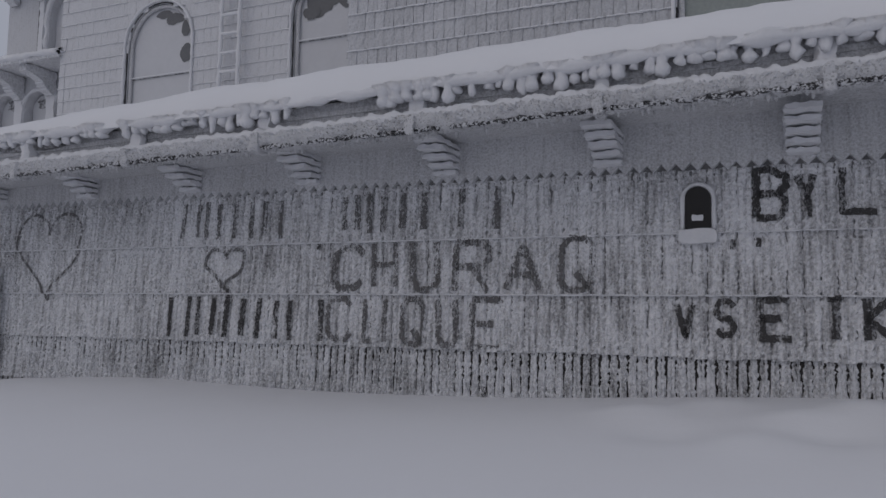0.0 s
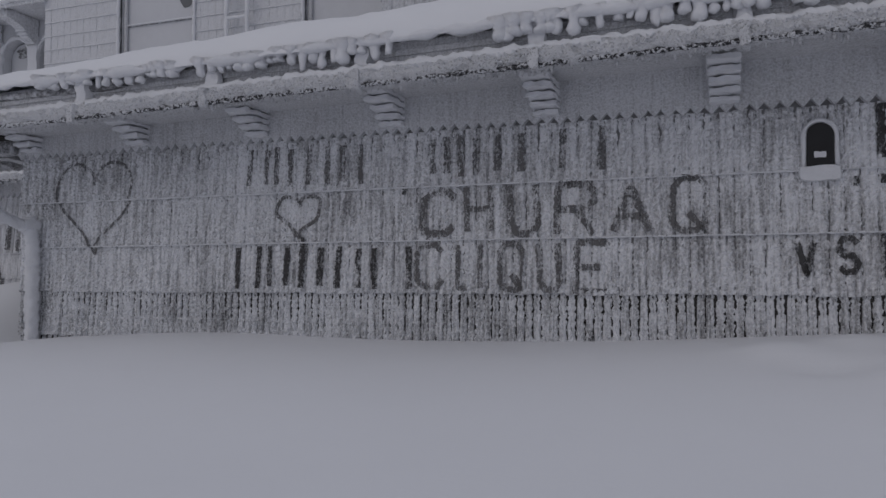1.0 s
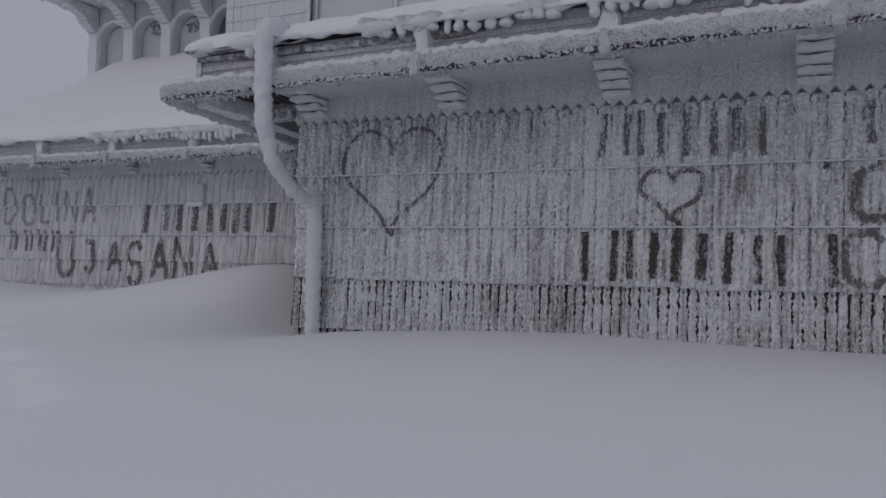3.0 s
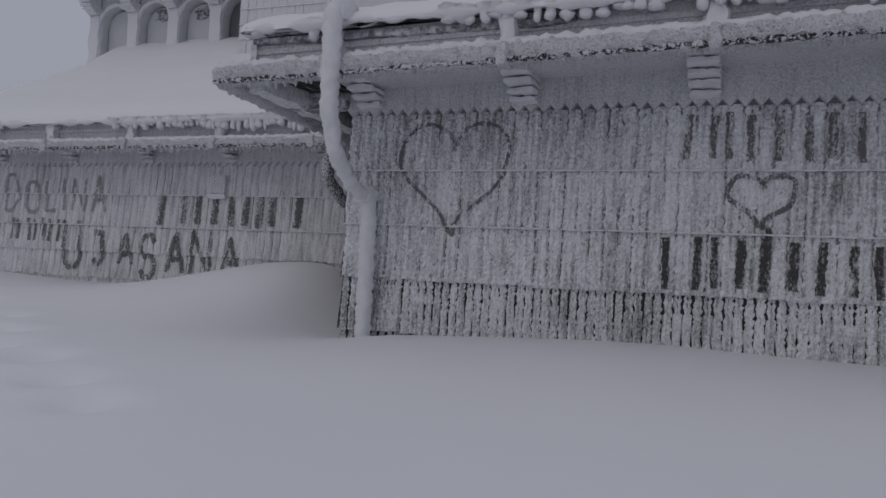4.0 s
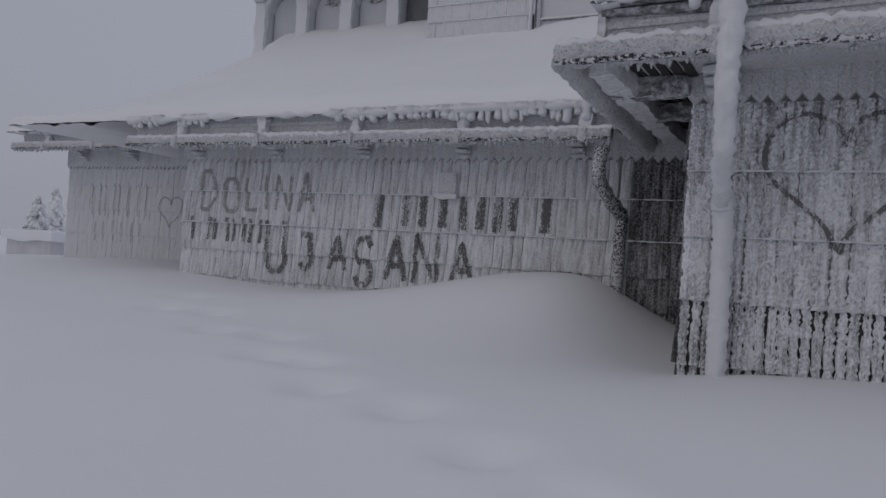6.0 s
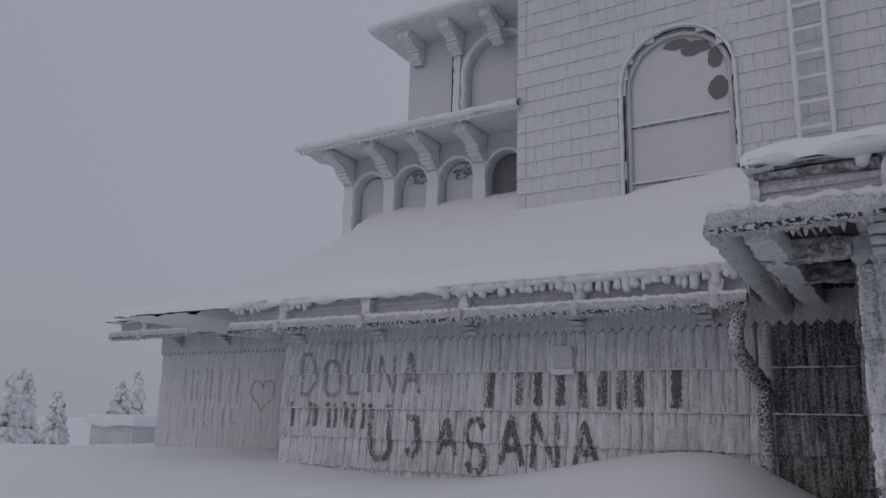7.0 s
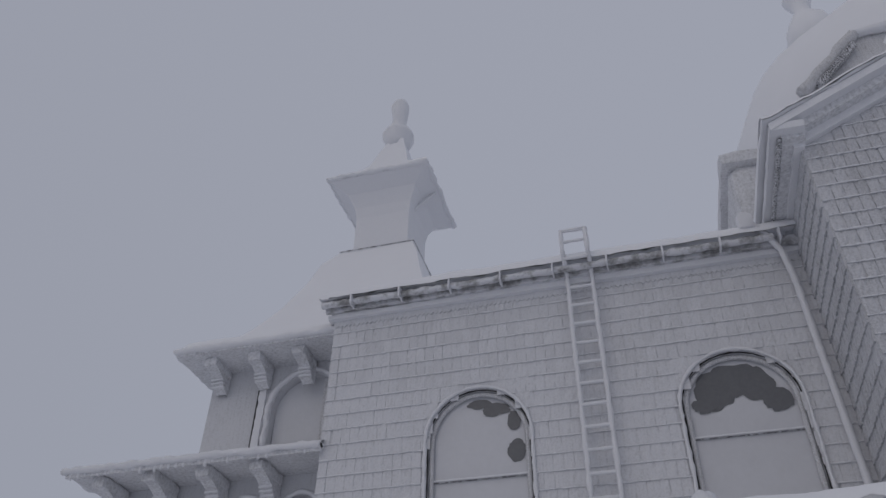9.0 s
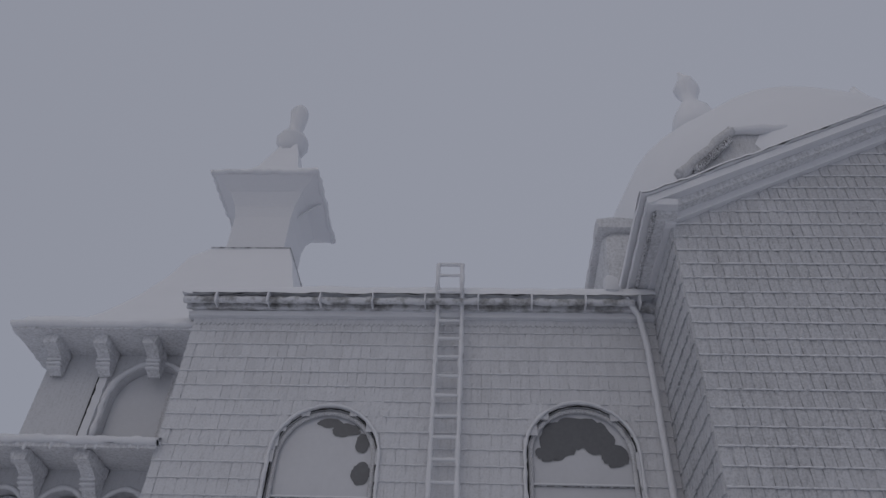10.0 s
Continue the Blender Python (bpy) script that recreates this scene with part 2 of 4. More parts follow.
# ---- ground ----
def ground_z(x, y):
    z = -0.42 + 0.42 * ease(y, -0.2, 4.8)
    left = ease(-x, 6.9, 8.0)
    z += left * 0.20 * ease(y, 4.0, 6.3)
    z += 0.29 * math.exp(-((x + 7.85) / (1.6 if x < -7.85 else 0.95)) ** 2 - ((y - 6.1) / 1.15) ** 2)
    z -= 0.10 * math.exp(-((x + 6.95) / 0.5) ** 2 - ((y - 4.9) / 0.9) ** 2)
    z += (0.06 * ease(x, -6.2, -4.4) + 0.09 * ease(x, -2.0, 1.0)) * ease(y, 2.0, 4.6)
    for fx, fy, up in ((-0.75, 4.05, 0.05), (-0.35, 4.25, 0.04), (0.05, 3.95, 0.05), (0.35, 4.15, 0.06), (-0.15, 3.6, 0.03), (-0.55, 3.7, -0.04), (0.2, 3.75, -0.05)):
        z += up * math.exp(-((x - fx) / 0.20) ** 2 - ((y - fy) / 0.13) ** 2)
    z -= 0.10 * math.exp(-((x + 10.4) / 1.6) ** 2 - ((y - 6.2) / 0.8) ** 2)
    z += 0.12 * math.exp(-((x + 13.5) / 1.8) ** 2 - ((y - 7.2) / 0.8) ** 2)
    d = math.hypot(x + 5, y - 2)
    z -= 0.035 * max(0, d - 14) * (1 if d < 60 else 60 / d)
    z += 0.05 * noise.noise(Vector((x * 0.35, y * 0.35, 0))) * (1 + d * 0.05)
    for k in range(11):
        fx, fy = -10.9 + 0.42 * k + 0.10 * math.sin(k * 5.1), 4.75 - 0.25 * k + 0.16 * math.cos(k * 3.3)
        z += 0.03 * math.exp(-((x - fx) / 0.28) ** 2 - ((y - fy) / 0.24) ** 2) - 0.085 * math.exp(-((x - fx) / 0.16) ** 2 - ((y - fy) / 0.13) ** 2)
    return z


def ground_axis(lo, hi, mid0, mid1, fine, n):
    a = [lo + (mid0 - lo) * (1 - (1 - i / n) ** 2.6) for i in range(n)]
    b = list(np.arange(mid0, mid1, fine))
    c = [mid1 + (hi - mid1) * (i / n) ** 2.6 for i in range(n + 1)]
    return [float(q) for q in a + b + c]


gx = ground_axis(-1500, 1500, -15, 4, 0.09, 40)
gy = ground_axis(-1500, 1500, -1.5, 8, 0.09, 40)
g = Geo()
g.v = [(x, y, ground_z(x, y)) for y in gy for x in gx]
w = len(gx)
g.f = [(j * w + i, j * w + i + 1, (j + 1) * w + i + 1, (j + 1) * w + i) for j in range(len(gy) - 1) for i in range(w - 1)]
tagged(part("ground", g, SNOW, None, "", True), "wind-packed snow drifted against the chapel wall", "snow", kind="structure")


# ---- shingles ----
def shingle_meshes(width, height, mat, count, seed, crumb=0.005, gap=0.004, proud=0.026, cols=4, rws=4, lap=0.011):
    """Split shingles with a crusted face; the foot stands proud, and the origin is at the foot's middle."""
    rnd = random.Random(seed)
    out = []
    for k in range(count):
        wd = width - gap * rnd.uniform(0.2, 1.8)
        drop = rnd.uniform(-0.006, 0.006)
        v = []
        for j in range(rws + 1):
            for i in range(cols + 1):
                s, t = i / cols - 0.5, j / rws
                edge = lap if i in (0, cols) else (0.006 if cols > 4 and i == cols // 2 else 0.0)
                y = -(0.010 + proud * (1 - t)) + edge + rnd.uniform(-crumb, crumb)
                v.append((s * wd + (rnd.uniform(-0.009, 0.009) if i in (0, cols) and cols > 4 else rnd.uniform(-0.003, 0.003)), y, drop + t * height + (rnd.uniform(-0.004, 0.004) if j == 0 else 0)))
        f = [(j * (cols + 1) + i, j * (cols + 1) + i + 1, (j + 1) * (cols + 1) + i + 1, (j + 1) * (cols + 1) + i) for j in range(rws) for i in range(cols)]
        n = len(v)
        v += [(-wd / 2, 0.004, drop), (wd / 2, 0.004, drop), (wd / 2, 0.004, height), (-wd / 2, 0.004, height)]
        f += [tuple(range(cols, -1, -1)) + (n, n + 1), tuple(j * (cols + 1) for j in range(rws + 1)) + (n + 3, n), tuple(j * (cols + 1) + cols for j in range(rws, -1, -1)) + (n + 1, n + 2)]
        m = bpy.data.meshes.new("shingle")
        m.from_pydata(v, [], f)
        m.materials.append(mat)
        m.update()
        out.append(m)
    return out


def shingle_wall(parent, x0, x1, y, rows, width, mats, near, skip=None, seed=1, turn=0.0, limit=300, gaps=None, **kw):
    """Courses of shingles from x0 to x1 on a wall; those inside near=(a, b) become parts, up to limit, the rest one joined part.
    turn: degrees by which the wall is turned about (x0, y)."""
    rnd = random.Random(seed)
    wide = width if isinstance(width, list) else [width]
    rest = {}
    made = 0
    base = Matrix.Translation((x0, y, 0)) @ Matrix.Rotation(radians(turn), 4, "Z")
    for r, (top, foot) in enumerate(zip(rows, rows[1:])):
        mat = mats[min(r, len(mats) - 1)]
        width = wide[min(r, len(wide) - 1)]
        if callable(gaps):
            kw["gap"] = gaps(r)
        meshes = shingle_meshes(width, top - foot + 0.012, mat, 7, seed * 50 + r, **kw)
        n = max(1, round((x1 - x0) / width))
        shift = rnd.uniform(-0.3, 0.3) * width
        for i in range(n):
            lx = (i + 0.5) * (x1 - x0) / n + (shift if 0 < i < n - 1 else 0)
            if skip and skip(x0 + lx, (top + foot) / 2):
                continue
            m = base @ Matrix.Translation((lx, 0, foot + rnd.uniform(-0.004, 0.004))) @ Matrix.Rotation(radians(rnd.uniform(-0.5, 0.5)), 4, "Y")
            mesh = rnd.choice(meshes)
            if near[0] <= x0 + lx <= near[1] and made < limit:
                ob = new("shingle", mesh)
                ob.parent = parent
                if parent.type == "EMPTY":
                    ob.matrix_parent_inverse = Matrix.Translation(-parent.location)
                ob.matrix_basis = m
                made += 1
            else:
                q = rest.setdefault(mat.name, (Geo(), mat))[0]
                q.add([m @ p.co for p in mesh.vertices], [tuple(p.vertices) for p in mesh.polygons])
    for q, mat in rest.values():
        tagged(part("shingles", q, mat, parent), "rime-covered split shingles", kind="stuff")


def frieze(parent, x0, x1, y, z, top, tooth=0.087, mat=FRIEZE, proud=0.046):
    """Upright boards with pointed feet, over the first course."""
    g = Geo()
    n = round((x1 - x0) / tooth)
    rnd = random.Random(9)
    for i in range(n):
        a, b = x0 + (x1 - x0) * i / n + 0.0004, x0 + (x1 - x0) * (i + 1) / n - 0.0004
        c, d = (a + b) / 2, rnd.uniform(-0.006, 0.006)
        yy = y - proud + rnd.uniform(-0.001, 0.001)
        k = min(0.05, tooth * 0.55)
        v = [(a, yy, z + k + d), (c, yy, z + d), (b, yy, z + k + d), (b, yy, top), (a, yy, top)]
        v += [(p[0], y + 0.004, p[2]) for p in v]
        g.add(v, [(0, 1, 2, 3, 4), (0, 5, 6, 1), (1, 6, 7, 2), (2, 7, 8, 3), (4, 9, 5, 0)])
    return part("frieze", g, mat, parent, "frosted frieze boards with pointed lower ends")


# ---- snow-laden eave: gutter, clips, fascia, brackets, icicles ----
def corbel(x, y, z, width=0.17, depth=0.40, layers=5, mat=RIME, group="carved eave brackets", tall=0.042):
    """A carved bracket of stacked, rime-edged layers under the eave."""
    t = thing("bracket", "carved wooden eave bracket furred with rime", "bracket", (x, y, z), group)
    for k in range(layers):
        d = depth * (0.14 + 0.86 * ((k + 0.5) / layers) ** 1.25)
        part("layer", Geo().lump((x - width / 2 + 0.012 * (layers - k) / layers, y - d, z + k * tall), (x + width / 2, y, z + k * tall + tall * 0.74), 0.024, 0.013, 34), mat, t, "", True)
    part("core", Geo().box((x - width * 0.40, y - depth * 0.12, z + 0.012), (x + width * 0.40, y + 0.02, z + layers * tall)), FASCIA if mat is RIME and tall < 0.06 else PALEBOARD, t)
    return t


def console(x, y, z, width, depth, tall, group):
    """A timber bracket: a level arm with a scrolled brace under it, rounded over by rime."""
    t = thing("bracket", "scrolled timber bracket swollen with white rime", "bracket", (x, y, z), group)
    part("arm", Geo().lump((x - width / 2, y - depth, z + tall * 0.62), (x + width / 2, y, z + tall), 0.05, 0.022, 9), PALEBOARD, t, "", True)
    n, h = 12, width * 0.40
    prof = []
    for k in range(n + 1):
        a = k / n
        prof.append((y - depth * (0.10 + 0.80 * a ** 1.5) - 0.05 * math.sin(a * math.pi * 2), z + tall * 0.68 * a))
    g = Geo()
    v = [(x + sx, py + 0.012 * noise.noise(Vector((x, py * 9, pz * 9))), pz) for py, pz in prof for sx in (-h, h)] + [(x + sx, y, pz) for py, pz in prof for sx in (-h, h)]
    m = 2 * (n + 1)
    f = [(2 * k, 2 * k + 1, 2 * k + 3, 2 * k + 2) for k in range(n)]
    f += [(2 * k + e, 2 * k + 2 + e, m + 2 * k + 2 + e, m + 2 * k + e) for k in range(n) for e in (0, 1)]
    part("brace", g.add(v, f), PALEBOARD, t)
    for k in range(3):
        py, pz = prof[3 + 2 * k]
        part("rime_ridge", Geo().lump((x - h - 0.015, py - 0.035, pz - 0.012), (x + h + 0.015, py + 0.02, pz + 0.022), 0.03, 0.012, 20), RIME, t, "", True)
    return t


def icicle(x, y, z, length, r, mat=RIME):
    rnd = random.Random(int(x * 977 + y * 131))
    a, b = rnd.uniform(0.45, 0.95), rnd.uniform(0.7, 1.3)
    prof = [(r * 0.35, -length), (r * 0.9 * b, -length * 0.90), (r * 1.08 * b, -length * 0.66), (r * (0.55 + 0.45 * a), -length * 0.38), (r * 1.15, -length * 0.12), (r * 2.0, 0.03)]
    return Geo().lathe((x + rnd.uniform(-.01, .01), y, z), prof, 8, 0.016, 22)


def gutter(name, pts, r, mat, label, parent=None):
    """A half-round gutter thick with rime along the way pts, with snow lying in it."""
    t = thing(name, label, "gutter", pts[0])
    tr = part("trough", Geo().tube(pts, r, 12, 0.035, r * 0.42, 26), mat, t, "", True)
    cap = [(p[0], p[1] + r * 0.12, p[2] + r * 0.62) for p in pts]
    part("snow_cap", Geo().tube(cap, r * 0.80, 10, 0.022, r * 0.42, 24), RIME, tr, "smooth snow lying in the gutter", True)
    return t


def eave(x0, x1, wall_y, z, spacing, first, out=0.62, icy=(0, 0), dark=False, seed=3, gut_x0=None, gr=0.066, edge_up=lambda x: 0.0, fall=0.0):
    """z: the gutter's height at x = -3.5, from where it rises by fall to the metre. icy: the stretch where icicles hang close."""
    gy_, rnd = wall_y - out, random.Random(seed)
    mat_g = DARKCRUST if dark else CRUST
    gx0 = x0 if gut_x0 is None else gut_x0

    def lv(x):
        return z + fall * (x + 3.5)

    def board(g, xa, xb, y0, y1, za, zb):
        da, db = lv(xa), lv(xb)
        g.add([(xa, y0, da + za), (xb, y0, db + za), (xb, y1, db + za), (xa, y1, da + za), (xa, y0, da + zb), (xb, y0, db + zb), (xb, y1, db + zb), (xa, y1, da + zb)],
              [(0, 3, 2, 1), (4, 5, 6, 7), (0, 1, 5, 4), (1, 2, 6, 5), (2, 3, 7, 6), (3, 0, 4, 7)])
        return g

    gt = gutter("gutter", [(gx0, gy_, lv(gx0)), (x1, gy_, lv(x1))], gr, mat_g, "half-round metal eave gutter furred with rime")
    x, k = first, 0
    while x < x1:
        if x > x0:
            part("strap", Geo().lump((x - 0.030, gy_ - gr - 0.016, lv(x) - gr - 0.012), (x + 0.030, gy_ + 0.06, lv(x) + 0.055), 0.02, 0.020, 22), mat_g, gt, "", True)
        x += spacing
    if not dark:
        part("bare_edge", Geo().tube([(gx0, gy_ - gr * 0.66, lv(gx0) - gr * 0.66), (x1, gy_ - gr * 0.66, lv(x1) - gr * 0.66)], 0.017, 7, 0.02, 0.012, 22), BAREEDGE, gt, "dark bare metal showing through the rime", True)
    fr, x = Geo(), gx0
    while x < x1:
        ln = 0.015 + 0.035 * rnd.random() ** 2
        fr.lathe((x, gy_ + rnd.uniform(-0.035, 0.03), lv(x) - 0.05), [(0.004, -ln), (0.013, -ln * 0.4), (0.017, 0.02)], 5, 0.006, 30)
        x += rnd.uniform(0.012, 0.03)
    fur, x = Geo(), gx0
    while x < x1:
        a = rnd.uniform(-0.9, 0.9)
        p = Vector((x, gy_ - gr * math.cos(a) * 0.92, lv(x) + gr * math.sin(a) * 0.92))
        o = Vector((rnd.uniform(-0.4, 0.4), -math.cos(a), math.sin(a) * 0.6 - 0.2)).normalized()
        ln, w = rnd.uniform(0.012, 0.030), rnd.uniform(0.005, 0.010)
        fur.add([p + Vector((-w, 0, -w * 0.6)), p + Vector((w, 0, -w * 0.6)), p + Vector((0, 0, w)), p + o * ln], [(0, 1, 3), (1, 2, 3), (2, 0, 3)])
        x += rnd.uniform(0.002, 0.007)
    tagged(part("rime_fur", fur, RIME, gt, "feathers of rime on the gutter's face"), kind="stuff")
    tagged(part("rime_fringe", fr, mat_g, gt, "ragged fringe of rime under the gutter", True), kind="stuff")
    f = board(Geo(), x0 + 0.05, x1, gy_ + 0.10, gy_ + 0.14, 0.05, 0.33 if fall == 0 else 0.26)
    board(f, x0 + 0.05, x1, gy_ + 0.085, gy_ + 0.10, 0.15, 0.185)
    tagged(part("fascia_board", f, FRIEZE), "weathered frosted fascia board under the snowy roof edge", "trim", kind="structure")
    s = board(Geo(), x0 + 0.05, x1, gy_ + 0.14, wall_y + 0.05, 0.05, 0.085)
    tagged(part("soffit", s, FRIEZE), "frosted board soffit of the eave", "soffit", kind="structure")
    # rafter ends and icicles
    x = first
    while x < x1:
        if x > x0:
            p = Geo().lump((x - 0.05, gy_ + 0.02, lv(x) + 0.04), (x + 0.05, gy_ + 0.11, lv(x) + 0.26), 0.025, 0.034, 14)
            tagged(part("rafter_end", p, RIME, None, "", True), "rime-coated rafter end between gutter and roof", "rafter", "rafter ends along the eave")
        x += spacing
    drape = Geo().tube([(x0 + 0.04, gy_ + 0.0, lv(x0) + 0.235 + edge_up(x0)), *[(x0 + (x1 - x0) * k / 40, gy_ - 0.005, lv(x0 + (x1 - x0) * k / 40) + 0.235 + edge_up(x0 + (x1 - x0) * k / 40)) for k in range(1, 41)]], 0.030, 7, 0.04, 0.040, 7)
    tagged(part("snow_drape", drape, RIME, None, "", True), "lumpy lip of rime along the roof edge", "snow", kind="structure")
    x = x0 + 0.12
    n = 0
    while x < x1 - 0.05:
        dense = icy[0] <= x <= icy[1]
        wave = noise.noise(Vector((x * 1.3, wall_y, seed))) + (0.42 if dense else -0.05)
        if wave > 0.0 and n < 170:
            ln = rnd.uniform(0.06, 0.135) if dense else rnd.uniform(0.045, 0.09)
            tagged(part("icicle", icicle(x, gy_ + 0.012 + rnd.uniform(-.012, .012), lv(x) + 0.235 + edge_up(x), ln, rnd.uniform(0.024, 0.042)), RIME, None, "", True),
                   "blunt rime icicle hanging from the roof edge", "icicle", "icicles under the roof edge")
            n += 1
        x += rnd.uniform(0.045, 0.10)


def roof_snow(name, fn, x0, x1, y0, y1, step, label, lip=0.16, amp=0.02):
    """A blanket of snow on a roof: fn gives the deck's height; the free edges are rounded and lumpy."""
    nx, ny = int((x1 - x0) / step), int((y1 - y0) / step)

    def top(u, t):
        t = t ** 1.6
        x, y = x0 + (x1 - x0) * u, y0 + (y1 - y0) * t
        d = max(0, min(1, (y - y0) / 0.20))
        lp = lip(x) if callable(lip) else lip
        thick = lp * math.sqrt(max(0, 1 - (1 - d) ** 2))
        z = fn(x, y) + thick + amp * noise.noise(Vector((x * 1.7, y * 1.7, 3))) * d + 0.012 * noise.noise(Vector((x * 9, y * 9, 1)))
        y += 0.03 * noise.noise(Vector((x * 2.3, 5, 0))) + 0.012 * noise.noise(Vector((x * 11, 5, 0)))
        return (x, y, z)

    def under(u, t):
        x, y = x0 + (x1 - x0) * u, y0 + (y1 - y0) * t
        yy = y + (0.03 * noise.noise(Vector((x * 2.3, 5, 0))) + 0.012 * noise.noise(Vector((x * 11, 5, 0))) if t == 0 else 0)
        return (x, yy, fn(x, y) - (0.012 + 0.06 * max(0, noise.noise(Vector((x * 5, 2, 0)))) if t < 0.1 else 0.0))

    g = Geo().grid(top, nx, ny).grid(lambda u, t: under(1 - u, t), nx, 4)
    for u in (0, 1):
        n = 20
        k = len(g.v)
        for i in range(n + 1):
            a, b = Vector(top(u, i / n)), Vector(under(u, i / n))
            a.y = b.y if i else a.y
            a.z = fn(a.x, a.y) + ((lip(a.x) if callable(lip) else lip) if i > 1 else 0.02)
            g.v += [tuple(a), tuple(b)]
        g.f += [(k + 2 * i, k + 2 * i + 1, k + 2 * i + 3, k + 2 * i + 2) for i in range(n)]
    ob = part(name, g, ROOFSNOW, None, "", True)
    return tagged(ob, label, "snow", kind="structure")


# ---- front ambulatory ----
front = new("wall_front", Geo().box((WALL_X0, WALL_Y, -0.9), (WALL_X1, WALL_Y + 0.25, 1.86)).box((WALL_X0, WALL_Y + 0.25, -0.9), (WALL_X0 + 0.25, BACK_Y, 1.86)).mesh("wall_front", BACKING))
tagged(front, "shingled ambulatory wall with words scraped into its rime", "wall", kind="structure")
VENT = (-0.53, -0.38, 1.145, 1.405)
# (shingles of the walls stand last in the file)
frieze(front, WALL_X0 - 0.02, WALL_X1, WALL_Y, 1.505, 1.86)
Z1 = 1.71
eave(-7.16, WALL_X1, WALL_Y, Z1, 1.12, -6.50, out=0.78, icy=(-3.6, 4.0), seed=3, gut_x0=-7.32, edge_up=lambda x: 0.05 * (1 - ease(x, -7.0, -3.6)), fall=0.022)
x = -6.57
while x < WALL_X1:
    corbel(x, WALL_Y - 0.03, 1.560, 0.19, 0.48, 5, tall=0.044)
    x += 1.115
# return eave round the outer corner
ret = gutter("return_gutter", [(-7.29, 3.88, Z1 - 0.10), (-7.34, 6.26, Z1 - 0.14)], 0.07, CRUST, "rimed eave gutter returning along the end wall")
beam = thing("hip_beam", "rime-streaked timber carrying the corner of the eave", "beam", (-6.8, 5.4, 1.5))
part("timber", Geo().lump((-7.20, 3.98, 1.55), (-7.04, 6.28, 1.68), 0.05, 0.022, 9), PALEBOARD, beam, "", True)
# ties, slats and soffit get darker colours for the shade under this eave
part("tie", Geo().lump((-7.22, 4.50, 1.55), (-6.74, 4.62, 1.68), 0.05, 0.02, 9), FASCIA, beam, "", True)
part("tie", Geo().lump((-7.22, 5.20, 1.55), (-6.74, 5.32, 1.68), 0.05, 0.02, 9), FASCIA, beam, "", True)
for k in range(5):
    part("slat", Geo().lump((-7.04 + 0.07 * k, 4.0, 1.672), (-6.99 + 0.07 * k, 6.2, 1.70), 0.06, 0.012, 12), WOOD, beam, "", True)
part("side_board", Geo().lump((-7.14, 3.90, 1.69), (-7.09, 6.3, 1.87), 0.06, 0.02, 7), PALEBOARD, beam, "", True)
tagged(part("return_soffit", Geo().box((-7.08, 3.98, 1.705), (-6.70, 6.3, 1.74)), WOOD), "boards under the returning eave, coloured dark for its shade", "soffit", kind="structure")


def deck_front(x, y):
    return 1.935 + 0.022 * (min(x, 1.0) + 3.5) + 0.05 * (1 - ease(x, -7.0, -3.6)) + 0.34 * max(0, min(y - 3.84, (x + 7.13) * 1.2, 4.8))


roof_snow("roof_snow_front", deck_front, -7.15, WALL_X1, 3.82, 8.7, 0.07, "thick smooth snow on the ambulatory roof", lambda x: 0.10 + 0.105 * ease(x, -6.5, -3.6))
tagged(part("roof_deck_front", Geo().grid(lambda u, t: (-7.11 + (WALL_X1 + 7.11) * u, 3.86 + 4.6 * (1 - t), deck_front(-7.11 + (WALL_X1 + 7.11) * u, 3.86 + 4.6 * (1 - t)) - 0.02), 20, 12)
            .lump((-7.11, 3.90, 1.84), (-5.0, 3.96, 1.885), 0.08, 0.012, 8), FASCIA), "boarded roof deck with a frosted edge", "roof", kind="structure")

# white pipe wrapped in rime in front of the wall's end
pipe = thing("downpipe", "downpipe swollen with white rime, bent back to the wall corner", "downpipe", (-6.58, 4.5, -0.1))
part("upper_pipe", Geo().tube([(-6.42, 3.92, 2.02), (-6.44, 3.80, 2.00), (-6.44, 3.75, 1.93), (-6.44, 3.75, 1.72), (-6.45, 3.78, 1.38), (-6.46, 3.90, 1.14), (-6.50, 4.20, 0.98), (-6.52, 4.44, 0.93)],
     0.056, 14, 0.018, 0.020, 30, lambda s: 1.12 - 0.35 * s), RIME, pipe, "", True)
part("lower_pipe", Geo().tube([(-6.52, 4.48, 1.00), (-6.515, 4.52, 0.78), (-6.51, 4.52, -0.25)], 0.056, 14, 0.018, 0.020, 30), RIME, pipe, "", True)
part("bend", Geo().lump((-6.58, 4.40, 0.88), (-6.46, 4.56, 0.98), 0.03, 0.02, 9), RIME, pipe, "", True)
part("roof_cap", Geo().lump((-6.49, 3.74, 1.91), (-6.37, 3.95, 2.00), 0.03, 0.03, 7), RIME, pipe, "", True)

# little lamp niche in the front wall
vx0, vx1, vz0, vz1 = VENT
vc, vr = (vx0 + vx1) / 2, (vx1 - vx0) / 2
lamp = thing("wall_lamp", "small dark arched wall lamp with a snow sill", "lamp", (vc, WALL_Y - 0.04, vz0))
arch = [(vc + vr * math.cos(a), vz1 - vr + vr * math.sin(a)) for a in [math.pi * k / 14 for k in range(15)]] + [(vx0, vz0), (vx1, vz0)]
g = Geo().add([(p, WALL_Y - 0.060, q) for p, q in arch] + [(p, WALL_Y, q) for p, q in arch], [tuple(range(len(arch)))[::-1]] + [(i, (i + 1) % len(arch), len(arch) + (i + 1) % len(arch), len(arch) + i) for i in range(len(arch))])
part("glass", g, LAMPGLASS, lamp, "dark glass front")
